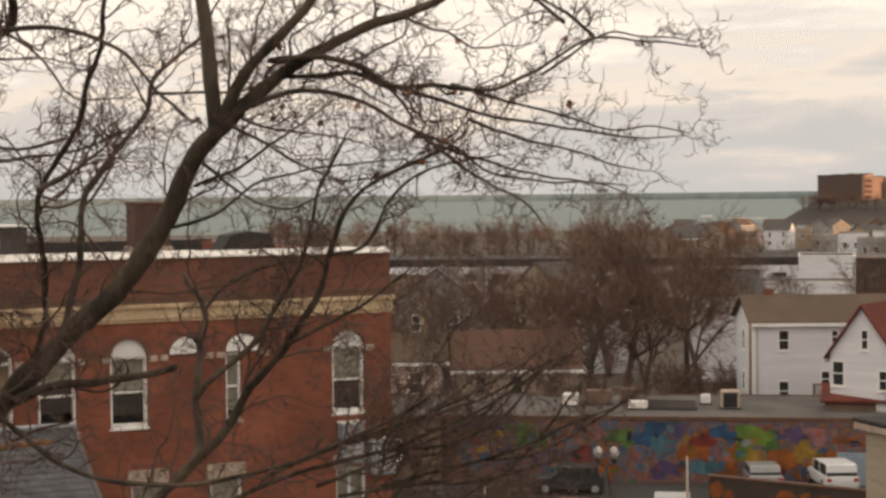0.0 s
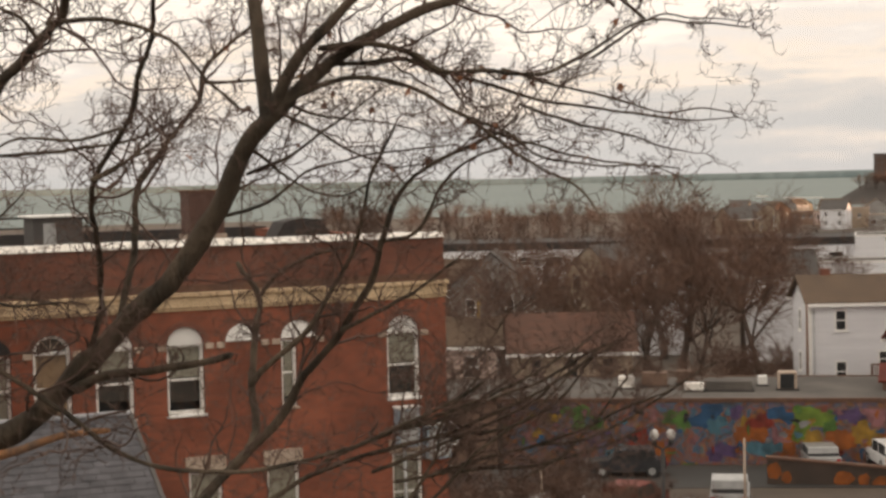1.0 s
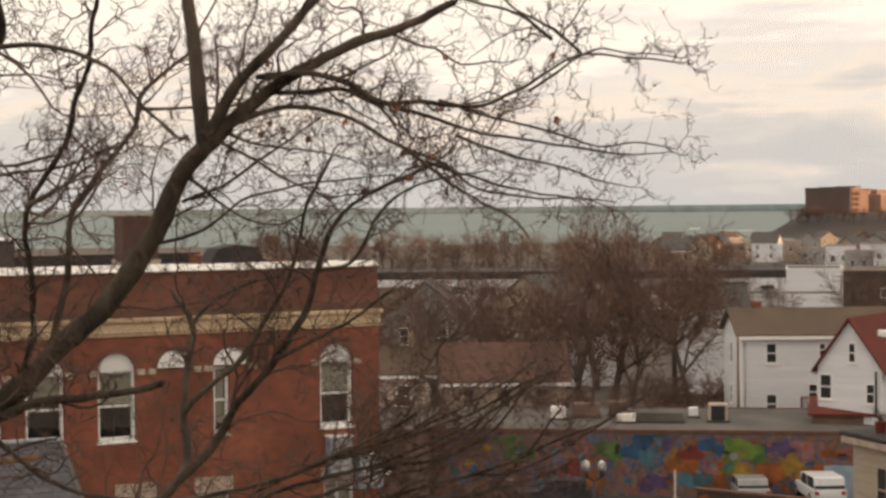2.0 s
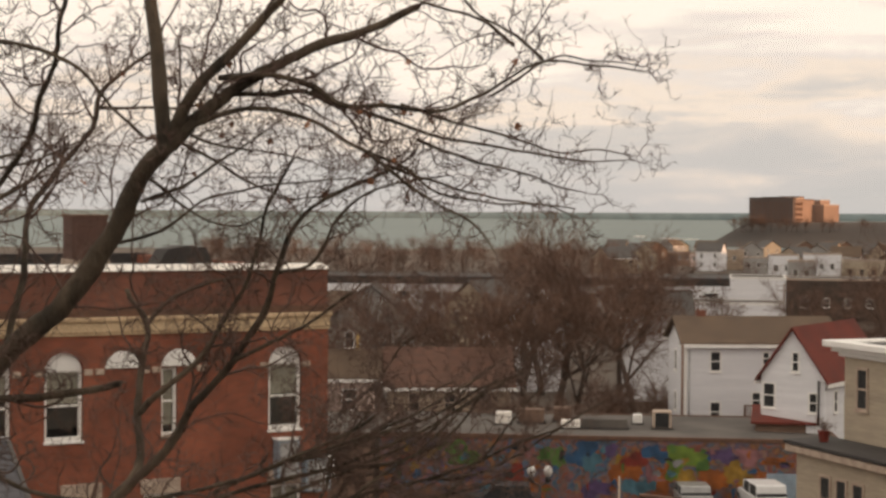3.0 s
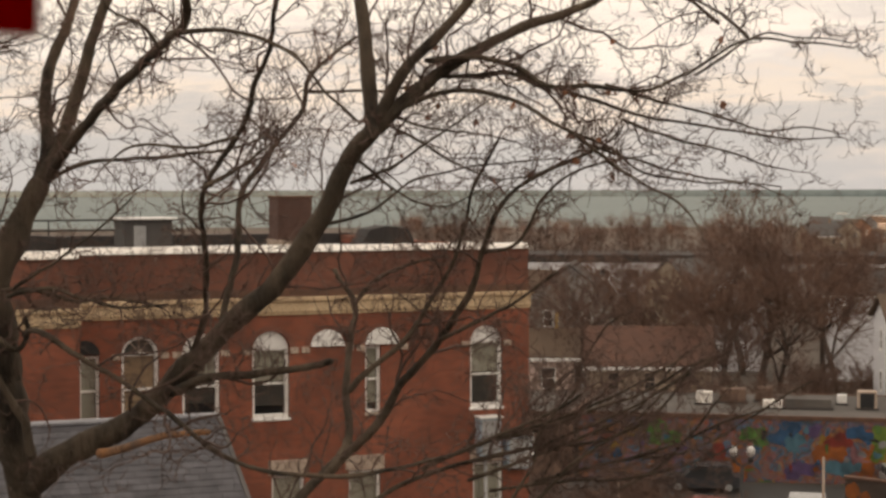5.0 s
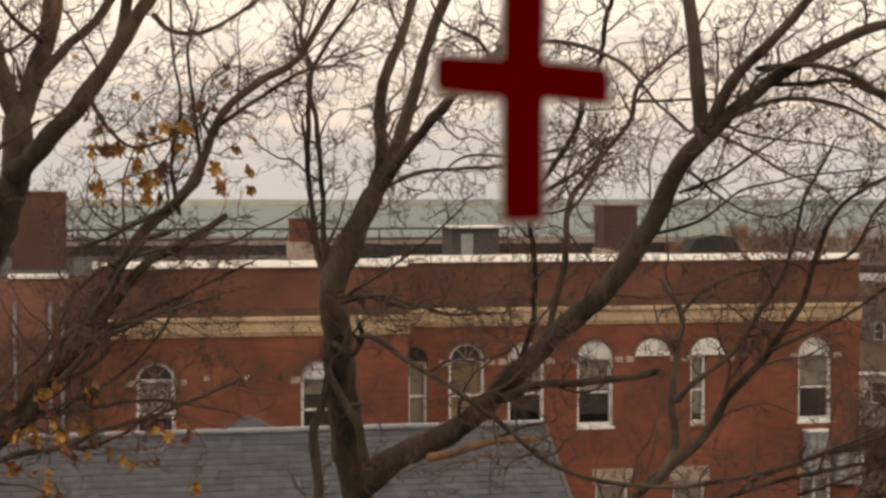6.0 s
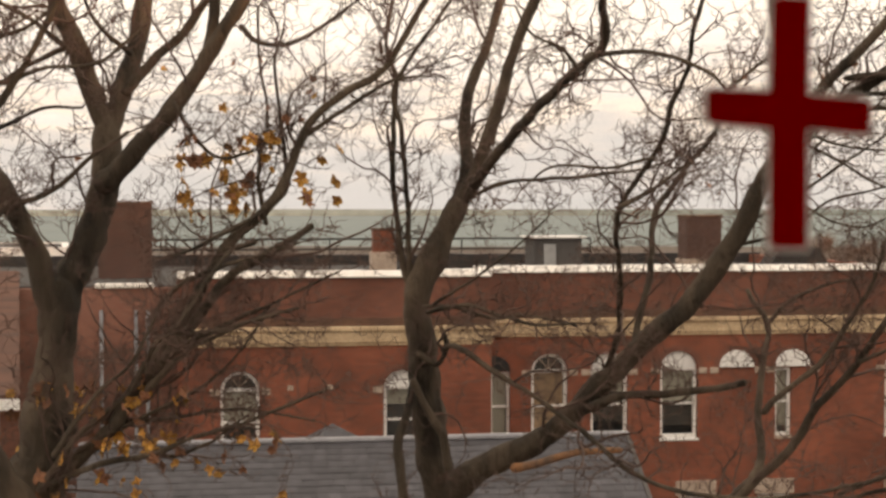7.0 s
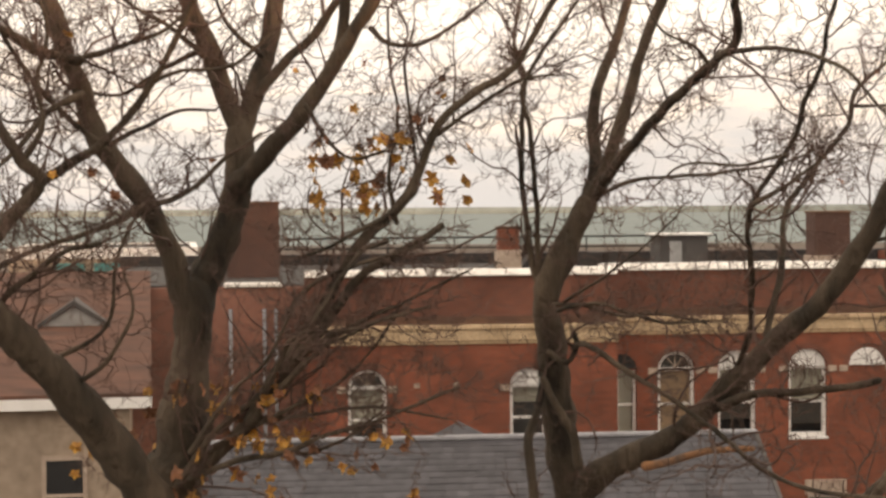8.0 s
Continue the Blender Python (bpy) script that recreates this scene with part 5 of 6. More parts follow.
# white clapboard house and the red-roofed one beside it
white_house, wm = gable_house((68.3, 92.35), -27, 9.8, 6.8, 5.2, 13.35, 14.75, "siding", "roof_brown", "white clapboard house with a brown shingle roof", "x",
                              [("front", 1.95, 12.2, 0.75, 1.35), ("front", 1.95, 8.95, 0.75, 1.35), ("front", 4.6, 9.7, 0.65, 1.1), ("front", 5.2, 12.4, 0.5, 0.9), ("left", -3.6, 12.0, 0.8, 1.4), ("left", -3.6, 9.3, 0.8, 1.3)], chimney_at=(1.6, 3.6, 15.3))
part("corner_board", moved(boxed(-0.06, 0.12, -0.06, 0.12, 5.2, 13.0), wm), "white", white_house)
pipe("downpipe", [wm @ Vector((0.25, -0.1, 12.9)), wm @ Vector((0.25, -0.1, 5.5))], 0.05, "steel", white_house)
porch = thing("porch", tuple(wm @ Vector((4.5, -0.9, 8.5))), "small brown wooden porch on a white house", "porch")
part("deck", moved(boxed(3.5, 5.5, -1.6, -0.07, 8.5, 8.62), wm), "brown_wall", porch)
for u in (3.55, 4.2, 4.85, 5.45):
    part("post", moved(boxed(u - 0.05, u + 0.05, -1.6, -1.5, 8.62, 9.5), wm), "brown_wall", porch)
    part("leg", moved(boxed(u - 0.06, u + 0.06, -1.6, -1.48, 5.2, 8.5), wm), "brown_wall", porch)
part("rail", moved(boxed(3.5, 5.5, -1.6, -1.52, 9.5, 9.58), wm), "brown_wall", porch)
for k in range(14):
    u = 3.62 + k * 0.138
    part("baluster", moved(boxed(u - 0.03, u + 0.03, -1.58, -1.54, 8.62, 9.5), wm), "brown_wall", porch)

red_house, rm = gable_house((65.9, 81.7), -62, 3.9, 9.5, 5.2, 12.35, 15.05, "siding", "roof_red", "white house with a steep red shingle roof", "y",
                            [("front", 2.1, 13.2, 0.5, 1.2), ("front", 3.2, 10.9, 0.6, 1.2), ("front", 0.5, 11.2, 0.8, 1.5), ("right", 1.6, 10.9, 0.6, 1.3)], 0.3)
pipe("downpipe", [rm @ Vector((3.55, -0.12, 12.2)), rm @ Vector((3.55, -0.12, 9.6))], 0.06, "iron", red_house)
lm = turned(-40, (65.0, 81.1))
lean_to = thing("lean_to", tuple(lm @ Vector((1.9, 1.4, 5.2))), "low lean-to with a dark red shingle roof", "lean-to")
part("wall", moved(boxed(0.0, 3.8, 0.0, 2.8, 5.2, 9.6), lm), "brown_wall", lean_to)
rb_ = bmesh.new()
for zt in (0.0, 0.12):
    for u, v, z in ((-0.25, -0.3, 9.62), (4.05, -0.3, 9.62), (4.05, 2.8, 10.3), (-0.25, 2.8, 10.3)):
        rb_.verts.new((u, v, z + zt))
rb_.verts.ensure_lookup_table()
for q_ in ((0, 1, 2, 3), (4, 5, 6, 7), (0, 1, 5, 4), (1, 2, 6, 5), (2, 3, 7, 6), (3, 0, 4, 7)):
    rb_.faces.new([rb_.verts[k] for k in q_])
bmesh.ops.recalc_face_normals(rb_, faces=rb_.faces)
part("roof", moved(rb_, lm), "roof_red", lean_to)

# cream house with a heavy white cornice, and its lower wing
cream_house, cm = flat_building((45.6, 51.6), -98, 9.0, 7.0, 7.0, 17.0, "beige", "tar", "cream clapboard house with a heavy white cornice", [("front", 1.2, 15.3, 0.75, 1.6), ("front", 3.6, 15.3, 0.75, 1.6), ("front", 6.0, 15.3, 0.75, 1.6)], "white", "house", 0.5, "house")
for k, (o, z0, z1) in enumerate(((0.18, 16.45, 16.62), (0.38, 16.62, 16.8), (0.62, 16.8, 17.04))):
    part("cornice", moved(boxed(-o, 9 + o, -o, 0.0 - 0.06, z0, z1, 0.02), cm), "white", cream_house)
    part("cornice", moved(boxed(-o, -0.06, -0.06, 7, z0, z1, 0.02), cm), "white", cream_house)
cream_wing, cw = flat_building((43.9, 52.3), -98, 10.0, 1.85, 7.0, 13.15, "beige", "tar", "cream lower wing with a black tar roof", [("front", 2.0 + k * 1.05, 11.35, 0.75, 1.75) for k in range(3)] + [("front", 6.6, 11.35, 0.75, 1.75)], "stone", "house_wing", 0.3, "house")
part("eave", moved(boxed(-0.3, 10.2, -0.35, 0.0 - 0.06, 12.85, 13.12, 0.03), cw), "stone", cream_wing)
part("roof_edge", moved(boxed(-0.35, 10.2, -0.40, 1.8, 13.155, 13.3, 0.03), cw), "tar", cream_wing)
planter = thing("flower_pot", tuple(cw @ Vector((0.9, 0.6, 13.3))), "terracotta pot with a dry shrub on a tar roof", "flower pot")
bm = bmesh.new()
bmesh.ops.create_cone(bm, cap_ends=True, segments=14, radius1=0.16, radius2=0.23, depth=0.42, matrix=Matrix.Translation(cw @ Vector((0.9, 0.6, 13.51))))
part("pot", bm, "spray_red", planter)
v_, f_ = [], []
rnd = random.Random(3)
for k in range(26):
    sprig(v_, f_, rnd, cw @ Vector((0.9, 0.6, 13.7)), Vector((rnd.gauss(0, 0.5), rnd.gauss(0, 0.5), 1)).normalized(), 0.5, 0.012, 1, [], 0.1)
mesh_part("shrub", v_, f_, "far_twig", planter, smooth=False)

# ---- the painted wall and its lot ----
mural_building, mm_ = flat_building((45.0, 90.2), -34.5, 26.0, 11.0, 4.6, 9.2, "dark_wall", "roof_flat", "long low building with a graffiti-covered front wall", (), "frieze", "painted_building", 0.22)
rnd = random.Random(77)


def spray_patch(u, z, ru, rz, color, seed, layer):
    """One sprayed shape with an uneven edge, a few millimetres proud of the wall."""
    r2 = random.Random(seed)
    n = 40
    ph = [r2.uniform(0, 6.28) for _ in range(4)]
    out = []
    for k in range(n):
        a = 2 * math.pi * k / n
        s = 1 + 0.22 * math.sin(2 * a + ph[0]) + 0.18 * math.sin(3 * a + ph[1]) + 0.12 * math.sin(5 * a + ph[2]) + 0.09 * math.sin(11 * a + ph[3]) + r2.uniform(-0.06, 0.06)
        out.append((u + ru * s * math.cos(a), min(8.9, max(4.75, z + rz * s * math.sin(a)))))
    return part("sprayed_shape", moved(prism(out, -0.004 * layer - 0.006, -0.004 * layer - 0.003), mm_), "spray_" + color, mural_building)


part("paint_coat", moved(boxed(0.3, 25.7, -0.006, -0.002, 4.7, 8.95), mm_), "mural", mural_building, "layers of sprayed colour")
for k in range(90):
    spray_patch(rnd.uniform(1.0, 25.0), rnd.uniform(5.0, 8.6), rnd.uniform(0.06, 0.32), rnd.uniform(0.06, 0.3), rnd.choice(("green", "blue", "sky", "orange", "red", "purple", "yellow", "pink", "black", "silver")), 500 + k, 6 + k % 4)
for k, (u, z, ru, rz, c) in enumerate(((5.0, 8.0, 1.0, 0.6, "green"), (10.2, 8.0, 0.7, 0.6, "green"), (11.9, 8.2, 0.9, 0.7, "blue"), (12.3, 7.7, 0.5, 0.5, "sky"), (14.2, 7.3, 0.8, 0.8, "orange"), (14.8, 7.9, 0.6, 0.5, "red"),
                                       (15.8, 8.3, 0.7, 0.4, "blue"), (15.6, 7.1, 0.35, 0.4, "pink"), (14.9, 6.4, 0.9, 0.5, "sky"), (16.4, 6.9, 0.5, 0.9, "orange"), (17.6, 8.2, 1.0, 0.5, "lime"), (16.9, 7.6, 0.5, 0.7, "lime"), (18.5, 7.6, 0.5, 0.7, "green"),
                                       (17.5, 6.9, 0.7, 0.6, "yellow"), (19.3, 6.9, 0.9, 0.7, "orange"), (20.4, 7.2, 0.7, 0.7, "yellow"), (21.1, 6.7, 0.8, 0.8, "orange"), (19.6, 8.2, 0.9, 0.4, "purple"), (21.0, 8.2, 0.8, 0.4, "pink"),
                                       (18.2, 5.9, 0.8, 0.5, "red"), (22.6, 7.9, 0.8, 0.3, "orange"), (24.3, 7.0, 0.4, 0.9, "green"), (13.3, 8.4, 0.5, 0.3, "purple"), (8.0, 6.8, 0.7, 0.6, "red"), (7.0, 6.0, 0.9, 0.5, "sky"), (9.2, 6.2, 0.7, 0.6, "orange"), (12.6, 6.2, 0.8, 0.5, "purple"))):
    spray_patch(u, z, ru, rz, c, 300 + k, 2 + k % 4)
part("roller_door", moved(merged([boxed(22.0, 23.7, -0.085, -0.05, 4.7 + k * 0.2, 4.89 + k * 0.2, 0.02) for k in range(13)]), mm_), "blue_box", mural_building, "grey-blue roller door")


def vent_box(u, v, w, d, h, label, mat, louvre=True, base=9.15):
    p = mm_ @ Vector((u, v, base))
    c = thing("roof_unit", tuple(p), label, "roof unit", "units on the low roof")
    part("casing", moved(boxed(u - w / 2, u + w / 2, v - d / 2, v + d / 2, base, base + h, 0.03), mm_), mat, c)
    if louvre:
        part("grille", moved(boxed(u - w * 0.36, u + w * 0.36, v - d / 2 - 0.03, v - d / 2 - 0.002, base + 0.12, base + h - 0.1), mm_), "dark", c)
    part("curb", moved(boxed(u - w / 2 - 0.1, u + w / 2 + 0.1, v - d / 2 - 0.1, v + d / 2 + 0.1, base, base + 0.1), mm_), "tar", c)


vent_box(16.3, 4.4, 1.1, 1.0, 1.05, "boxy rooftop air unit with a dark grille", "stone")
vent_box(13.0, 4.2, 2.6, 1.6, 0.6, "long pale rooftop duct housing", "roof_flat", False)
vent_box(14.9, 6.2, 0.55, 0.5, 0.6, "small white roof vent", "white", False)
vent_box(11.0, 3.6, 1.1, 0.8, 0.5, "shiny white skylight dome", "flash", False)
vent_box(7.0, 5.0, 0.9, 0.8, 0.75, "bright white metal roof vent", "flash", False)
vent_box(8.6, 6.0, 1.5, 0.9, 0.85, "brown rooftop cabinet with a pale lid", "brown_wall", False)
vent_box(10.4, 7.0, 1.0, 0.9, 0.85, "brown rooftop cabinet with a pale lid", "brown_wall", False)

lot = bmesh.new()
for p in ((44, 89), (66, 74), (62.5, 69.5), (38, 84)):
    lot.verts.new((*p, 5.62))
lot.faces.new(lot.verts[:])
ext = bmesh.ops.extrude_face_region(lot, geom=lot.faces[:])
bmesh.ops.translate(lot, verts=[v for v in ext["geom"] if isinstance(v, bmesh.types.BMVert)], vec=(0, 0, -0.9))
bmesh.ops.recalc_face_normals(lot, faces=lot.faces)
tagged(part("pavement", lot, "asphalt"), "cracked asphalt parking lot before a painted wall", "parking lot", kind="structure")

rv, rf = [], []
for k in range(25):
    for s in (0, 1):
        x, y = 24 + 2.1 * k + 4.0 * s, 80 - 1.45 * k + 5.8 * s
        rv.append(Vector((x, y, max(land(x, y), land(x + 1, y), land(x, y + 1)) + 0.12)))
for k in range(24):
    rf.append((k * 2, k * 2 + 2, k * 2 + 3, k * 2 + 1))
tagged(mesh_part("road", rv, rf, "asphalt", None, smooth=False), "worn grey asphalt street below the painted wall", "street", kind="structure")

low_wall = thing("retaining_wall", (57.8, 73.4, 5), "dark retaining wall with orange graffiti", "wall")
wm2 = turned(-35, (53.4, 76.0))
part("wall", moved(prism([(0, 4.8), (9.5, 4.8), (9.5, 6.15), (0, 6.95)], 0, 0.35), wm2), "dark_wall", low_wall)
part("coping", moved(prism([(-0.05, 6.95), (9.55, 6.15), (9.55, 6.27), (-0.05, 7.07)], -0.06, 0.41), wm2), "frieze", low_wall)
for k, (u, z, w_, h_) in enumerate(((3.9, 5.95, 0.55, 0.42), (4.9, 5.85, 0.34, 0.40), (5.8, 5.75, 0.5, 0.38), (0.4, 6.3, 0.4, 0.5), (1.0, 6.0, 0.3, 0.35))):
    n = 14
    rr = random.Random(k)
    o = [(u + w_ * rr.uniform(0.7, 1.1) * math.cos(2 * math.pi * i / n), z + h_ * rr.uniform(0.7, 1.1) * math.sin(2 * math.pi * i / n)) for i in range(n)]
    part("sprayed_shape", moved(prism(o, -0.008, -0.003), wm2), "spray_orange", low_wall)


# ---- vehicles ----
def vehicle(at, theta, l, h, body_mat, label, van=False):
    """A parked car: shaped body, glazed cabin, wheels with rims, lamps. Local x is its length."""
    m = Matrix.Translation(at) @ Matrix.Rotation(radians(theta), 4, "Z")
    c = thing("car", at, label, "car", "parked cars")
    w = 1.8
    b = [(0.05, 0.32), (l - 0.05, 0.32), (l, 0.6), (l - 0.06, h * 0.56), (l * 0.72, h * 0.60), (0.04, h * 0.60), (0, 0.6)]
    body = prism(b, -w / 2, w / 2, m)
    bmesh.ops.bevel(body, geom=body.edges[:], offset=0.05, segments=2, affect="EDGES")
    part("body", body, body_mat, c)
    back = 0.1 if van else l * 0.12
    cab = prism([(back, h * 0.59), (l * 0.74, h * 0.59), (l * 0.58, h - 0.06), (back + 0.25, h - 0.06)], -w / 2 + 0.09, w / 2 - 0.09, m)
    part("cabin_glass", cab, "dark", c, "dark car glass")
    rf = prism([(back + 0.2, h - 0.07), (l * 0.60, h - 0.07), (l * 0.57, h), (back + 0.28, h)], -w / 2 + 0.07, w / 2 - 0.07, m)
    bmesh.ops.bevel(rf, geom=rf.edges[:], offset=0.03, segments=1, affect="EDGES")
    part("roof", rf, body_mat, c)
    for u in (back + 0.12, l * 0.36, l * 0.66):
        part("pillar", prism([(u - 0.06, h * 0.59), (u + 0.06, h * 0.59), (u + 0.06 - (0.12 if u > l * 0.6 else -0.08), h - 0.06), (u - 0.06 - (0.12 if u > l * 0.6 else -0.08), h - 0.06)], -w / 2 + 0.075, w / 2 - 0.075, m), body_mat, c)
    for u in (l * 0.19, l * 0.81):
        for s in (-1, 1):
            wb = bmesh.new()
            bmesh.ops.create_cone(wb, cap_ends=True, segments=18, radius1=0.33, radius2=0.33, depth=0.22, matrix=m @ Matrix.Translation((u, s * (w / 2 - 0.1), 0.33)) @ Matrix.Rotation(radians(90), 4, "X"))
            wh = part("wheel", wb, "rubber", c)
            rb = bmesh.new()
            bmesh.ops.create_cone(rb, cap_ends=True, segments=14, radius1=0.2, radius2=0.17, depth=0.24, matrix=m @ Matrix.Translation((u, s * (w / 2 - 0.1), 0.33)) @ Matrix.Rotation(radians(90), 4, "X"))
            part("rim", rb, "steel", wh)
    for s in (-1, 1):
        part("tail_lamp", moved(boxed(-0.02, 0.06, s * 0.72 - 0.12, s * 0.72 + 0.12, h * 0.42, h * 0.54), m), "tail_red", c)
        part("headlamp", moved(boxed(l - 0.1, l + 0.01, s * 0.66 - 0.16, s * 0.66 + 0.16, h * 0.38, h * 0.48), m), "globe", c)


vehicle((61.0, 74.6, 5.62), 66, 4.6, 1.55, "car_white", "white sport utility vehicle parked before a painted wall", True)
vehicle((58.3, 77.6, 5.62), 62, 4.3, 1.2, "steel", "silver car parked on an asphalt lot")
vehicle((50.6, 81.2, 5.62), 150, 4.3, 1.5, "car_dark", "dark car parked beside a painted wall")


for az, d, th, mat_, lab in ((27.4, 74, 20, "car_white", "pale car half hidden by bare shrubs"), (30.2, 79, 35, "spray_red", "red car half hidden by bare shrubs"), (33.9, 82, 55, "steel", "silver car standing beside a pale post"), (31.6, 70, 10, "blue_box", "blue car half hidden by bare shrubs")):
    x, y = d * math.sin(radians(az)), d * math.cos(radians(az))
    vehicle((x, y, land(x, y)), th, 4.3, 1.5, mat_, lab)


# ---- street furniture ----
def globe_lamp(at, top, turn):
    """Black iron post with two opal globes on a crossbar."""
    x, y, z = at
    c = thing("street_lamp", at, "black iron street lamp with two white globes", "street lamp", "street lamps")
    pipe("post", [(x, y, z), (x, y, z + 0.6), (x, y, top - 0.75)], 0.09, "iron", c, 10, r1=0.06)
    bm = bmesh.new()
    bmesh.ops.create_cone(bm, cap_ends=True, segments=12, radius1=0.22, radius2=0.1, depth=0.6, matrix=Matrix.Translation((x, y, z + 0.3)))
    part("foot", bm, "iron", c)
    dx, dy = math.cos(turn) * 0.28, math.sin(turn) * 0.28
    pipe("crossbar", [(x - dx, y - dy, top - 0.62), (x, y, top - 0.78), (x + dx, y + dy, top - 0.62)], 0.04, "iron", c, 8)
    for s in (-1, 1):
        pipe("cup", [(x + s * dx, y + s * dy, top - 0.62), (x + s * dx, y + s * dy, top - 0.45)], 0.09, "iron", c, 10)
        bm = bmesh.new()
        bmesh.ops.create_uvsphere(bm, u_segments=16, v_segments=12, radius=0.15, matrix=Matrix.Translation((x + s * dx, y + s * dy, top - 0.27)) @ Matrix.Diagonal((1, 1, 1.25, 1)))
        part("globe", bm, "globe", c, "white opal globe", True)


globe_lamp((31.65, 50.95, land(31.65, 50.95)), 13.35, -0.6)


def pole(at, top, r, mat, label, arms=0, turn=0.0):
    x, y, z = at
    c = thing("utility_pole", at, label, "pole", "poles")
    pipe("post", [(x, y, z), (x, y, top)], r, mat, c, 8, r1=r * 0.7)
    for k in range(arms):
        dx, dy = math.cos(turn) * 1.1, math.sin(turn) * 1.1
        zz = top - 0.3 - 0.7 * k
        pipe("crossarm", [(x - dx, y - dy, zz), (x + dx, y + dy, zz)], 0.06, mat, c, 6)


pole((31.0, 58.5, land(31, 58.5)), 11.0, 0.055, "stone", "slim white post beside a street")
pole((43.5, 63.5, land(43.5, 63.5)), 10.4, 0.07, "stone", "pale post beside a street")
pole((66.5, 90.2, 5.2), 13.5, 0.11, "brown_wall", "dark wooden utility pole beside a white house")
pole((186.0, 225.0, land(186, 225)), 9.9, 0.16, "brown_wall", "wooden utility pole with crossarms before a white block", 2, -0.65)

# ---- nearer houses behind the brick corner ----
peach_house, pm = gable_house((47.0, 107.9), -25, 6.1, 4.5, 4.8, 10.8, 12.2, "peach", "roof_brown", "peach stucco house with a brown roof and white eaves", "x", [("front", 2.2, 9.2, 1.0, 1.5), ("front", 4.4, 9.2, 1.0, 1.5)], 0.5)
gable_house((53.4, 104.8), -25, 8.0, 6.0, 4.8, 10.2, 12.3, "tan_wall", "roof_rust", "tan house with a broad rust-brown shingle roof", "x", [("front", 1.6, 9.0, 0.8, 1.3), ("front", 4.0, 9.0, 0.8, 1.3), ("front", 6.4, 9.0, 0.8, 1.3)], 0.4)
flat_building((26.05, 103.25), -34.5, 22.95, 11.0, 4.6, 9.1, "brown_wall", "roof_flat", "low flat-roofed end of a row of workshops", [("front", 2.0 + 2.6 * k, 7.2, 1.0, 1.2) for k in range(8)], "frieze", "low_workshop", 0.22)
gable_house((82.0, 140.2), -15, 7.0, 7, 4.6, 11.4, 13.6, "siding", "roof_grey", "white house seen through bare trees", "y", [("front", 2, 10.6, 0.8, 1.4), ("front", 5, 10.6, 0.8, 1.4)], 0.3)
pipe("vent_stack", [pm @ Vector((5.0, 2.2, 11.9)), pm @ Vector((5.0, 2.2, 13.4))], 0.11, "gold", peach_house, label="golden metal vent stack")
gable_house((62.0, 133.0), -30, 7.0, 8, 4.8, 12.6, 15.4, "grey_wall", "roof_grey", "grey gabled house among bare trees", "y", [("front", 1.8, 11, 0.8, 1.4), ("front", 5.0, 11, 0.8, 1.4)], 0.3)
gable_house((88.0, 128.0), -30, 6.0, 7, 4.8, 12.6, 14.6, "siding", "roof_grey", "white house seen through bare trees", "x", [("front", 1.6, 11, 0.8, 1.4), ("front", 4.4, 11, 0.8, 1.4)], 0.3)
# the big-roofed house by the second tree
rusty_house, rh = gable_house((-11.5, 35.5), 4, 8.2, 12, 8, 18.25, 20.3, "tan_wall", "roof_rust", "cream house with a rusty brown roof and white gutter", "x", [("front", 4.2, 16.2, 0.9, 1.6), ("front", 6.9, 16.2, 0.9, 1.6), ("front", 1.6, 16.2, 0.9, 1.6)], 0.45)
dormer = part("dormer", prism([(6.35, 18.95), (7.65, 18.95), (7.65, 19.45), (7.0, 19.85), (6.35, 19.45)], 2.9, 5.2, rh), "grey_wall", rusty_house, "weathered grey dormer")
part("dormer_roof", prism([(6.22, 19.38), (7.0, 19.87), (7.78, 19.38), (7.78, 19.46), (7.0, 19.97), (6.22, 19.46)], 2.8, 5.2, rh), "roof_grey", dormer)
part("dormer_window", moved(boxed(6.75, 7.25, 2.87, 2.895, 19.06, 19.42), rh), "dark", dormer)
tan_block, tb = flat_building((-9.2, 60.0), 3, 6.2, 8, 6, 20.6, "tan_wall", "tar", "tan flat-roofed block with teal window panels", (), "white", "flat_roofed_building", 0.35)
for u in (2.0, 3.3, 4.6):
    part("window", moved(boxed(u - 0.5, u + 0.5, -0.04, -0.003, 19.3, 20.1), tb), "teal", tan_block)

# ---- long sheds and blocks further off ----
flat_building((118.0, 281.0), -31, 84.0, 20, 3.0, 10.2, "siding", "tar", "long low pale shed with a dark flat roof", [("front", 4 + 5.2 * k, 7.0, 2.4, 1.5) for k in range(15)], "tar", "long_shed", 1.3)
flat_building((184.2, 236.8), -38, 9.2, 14, 2.8, 10.6, "siding", "roof_flat", "plain white block with a flat roof", (), "white", "white_block", 0.3)
flat_building((191.8, 231.4), -38, 22, 14, 2.8, 10.5, "dark_wall", "roof_flat", "dark brown block beside a white one", [("front", 3 + 3.5 * k, 6.5, 1.2, 1.6) for k in range(5)], "stone", "brown_block", 0.3)
flat_building((150.0, 208.0), -36, 17, 10, 3.2, 8.6, "siding", "roof_flat", "pale low building behind bare trees", [("front", 2 + 3.2 * k, 6, 1.2, 1.4) for k in range(5)], "white", "low_block", 0.3)

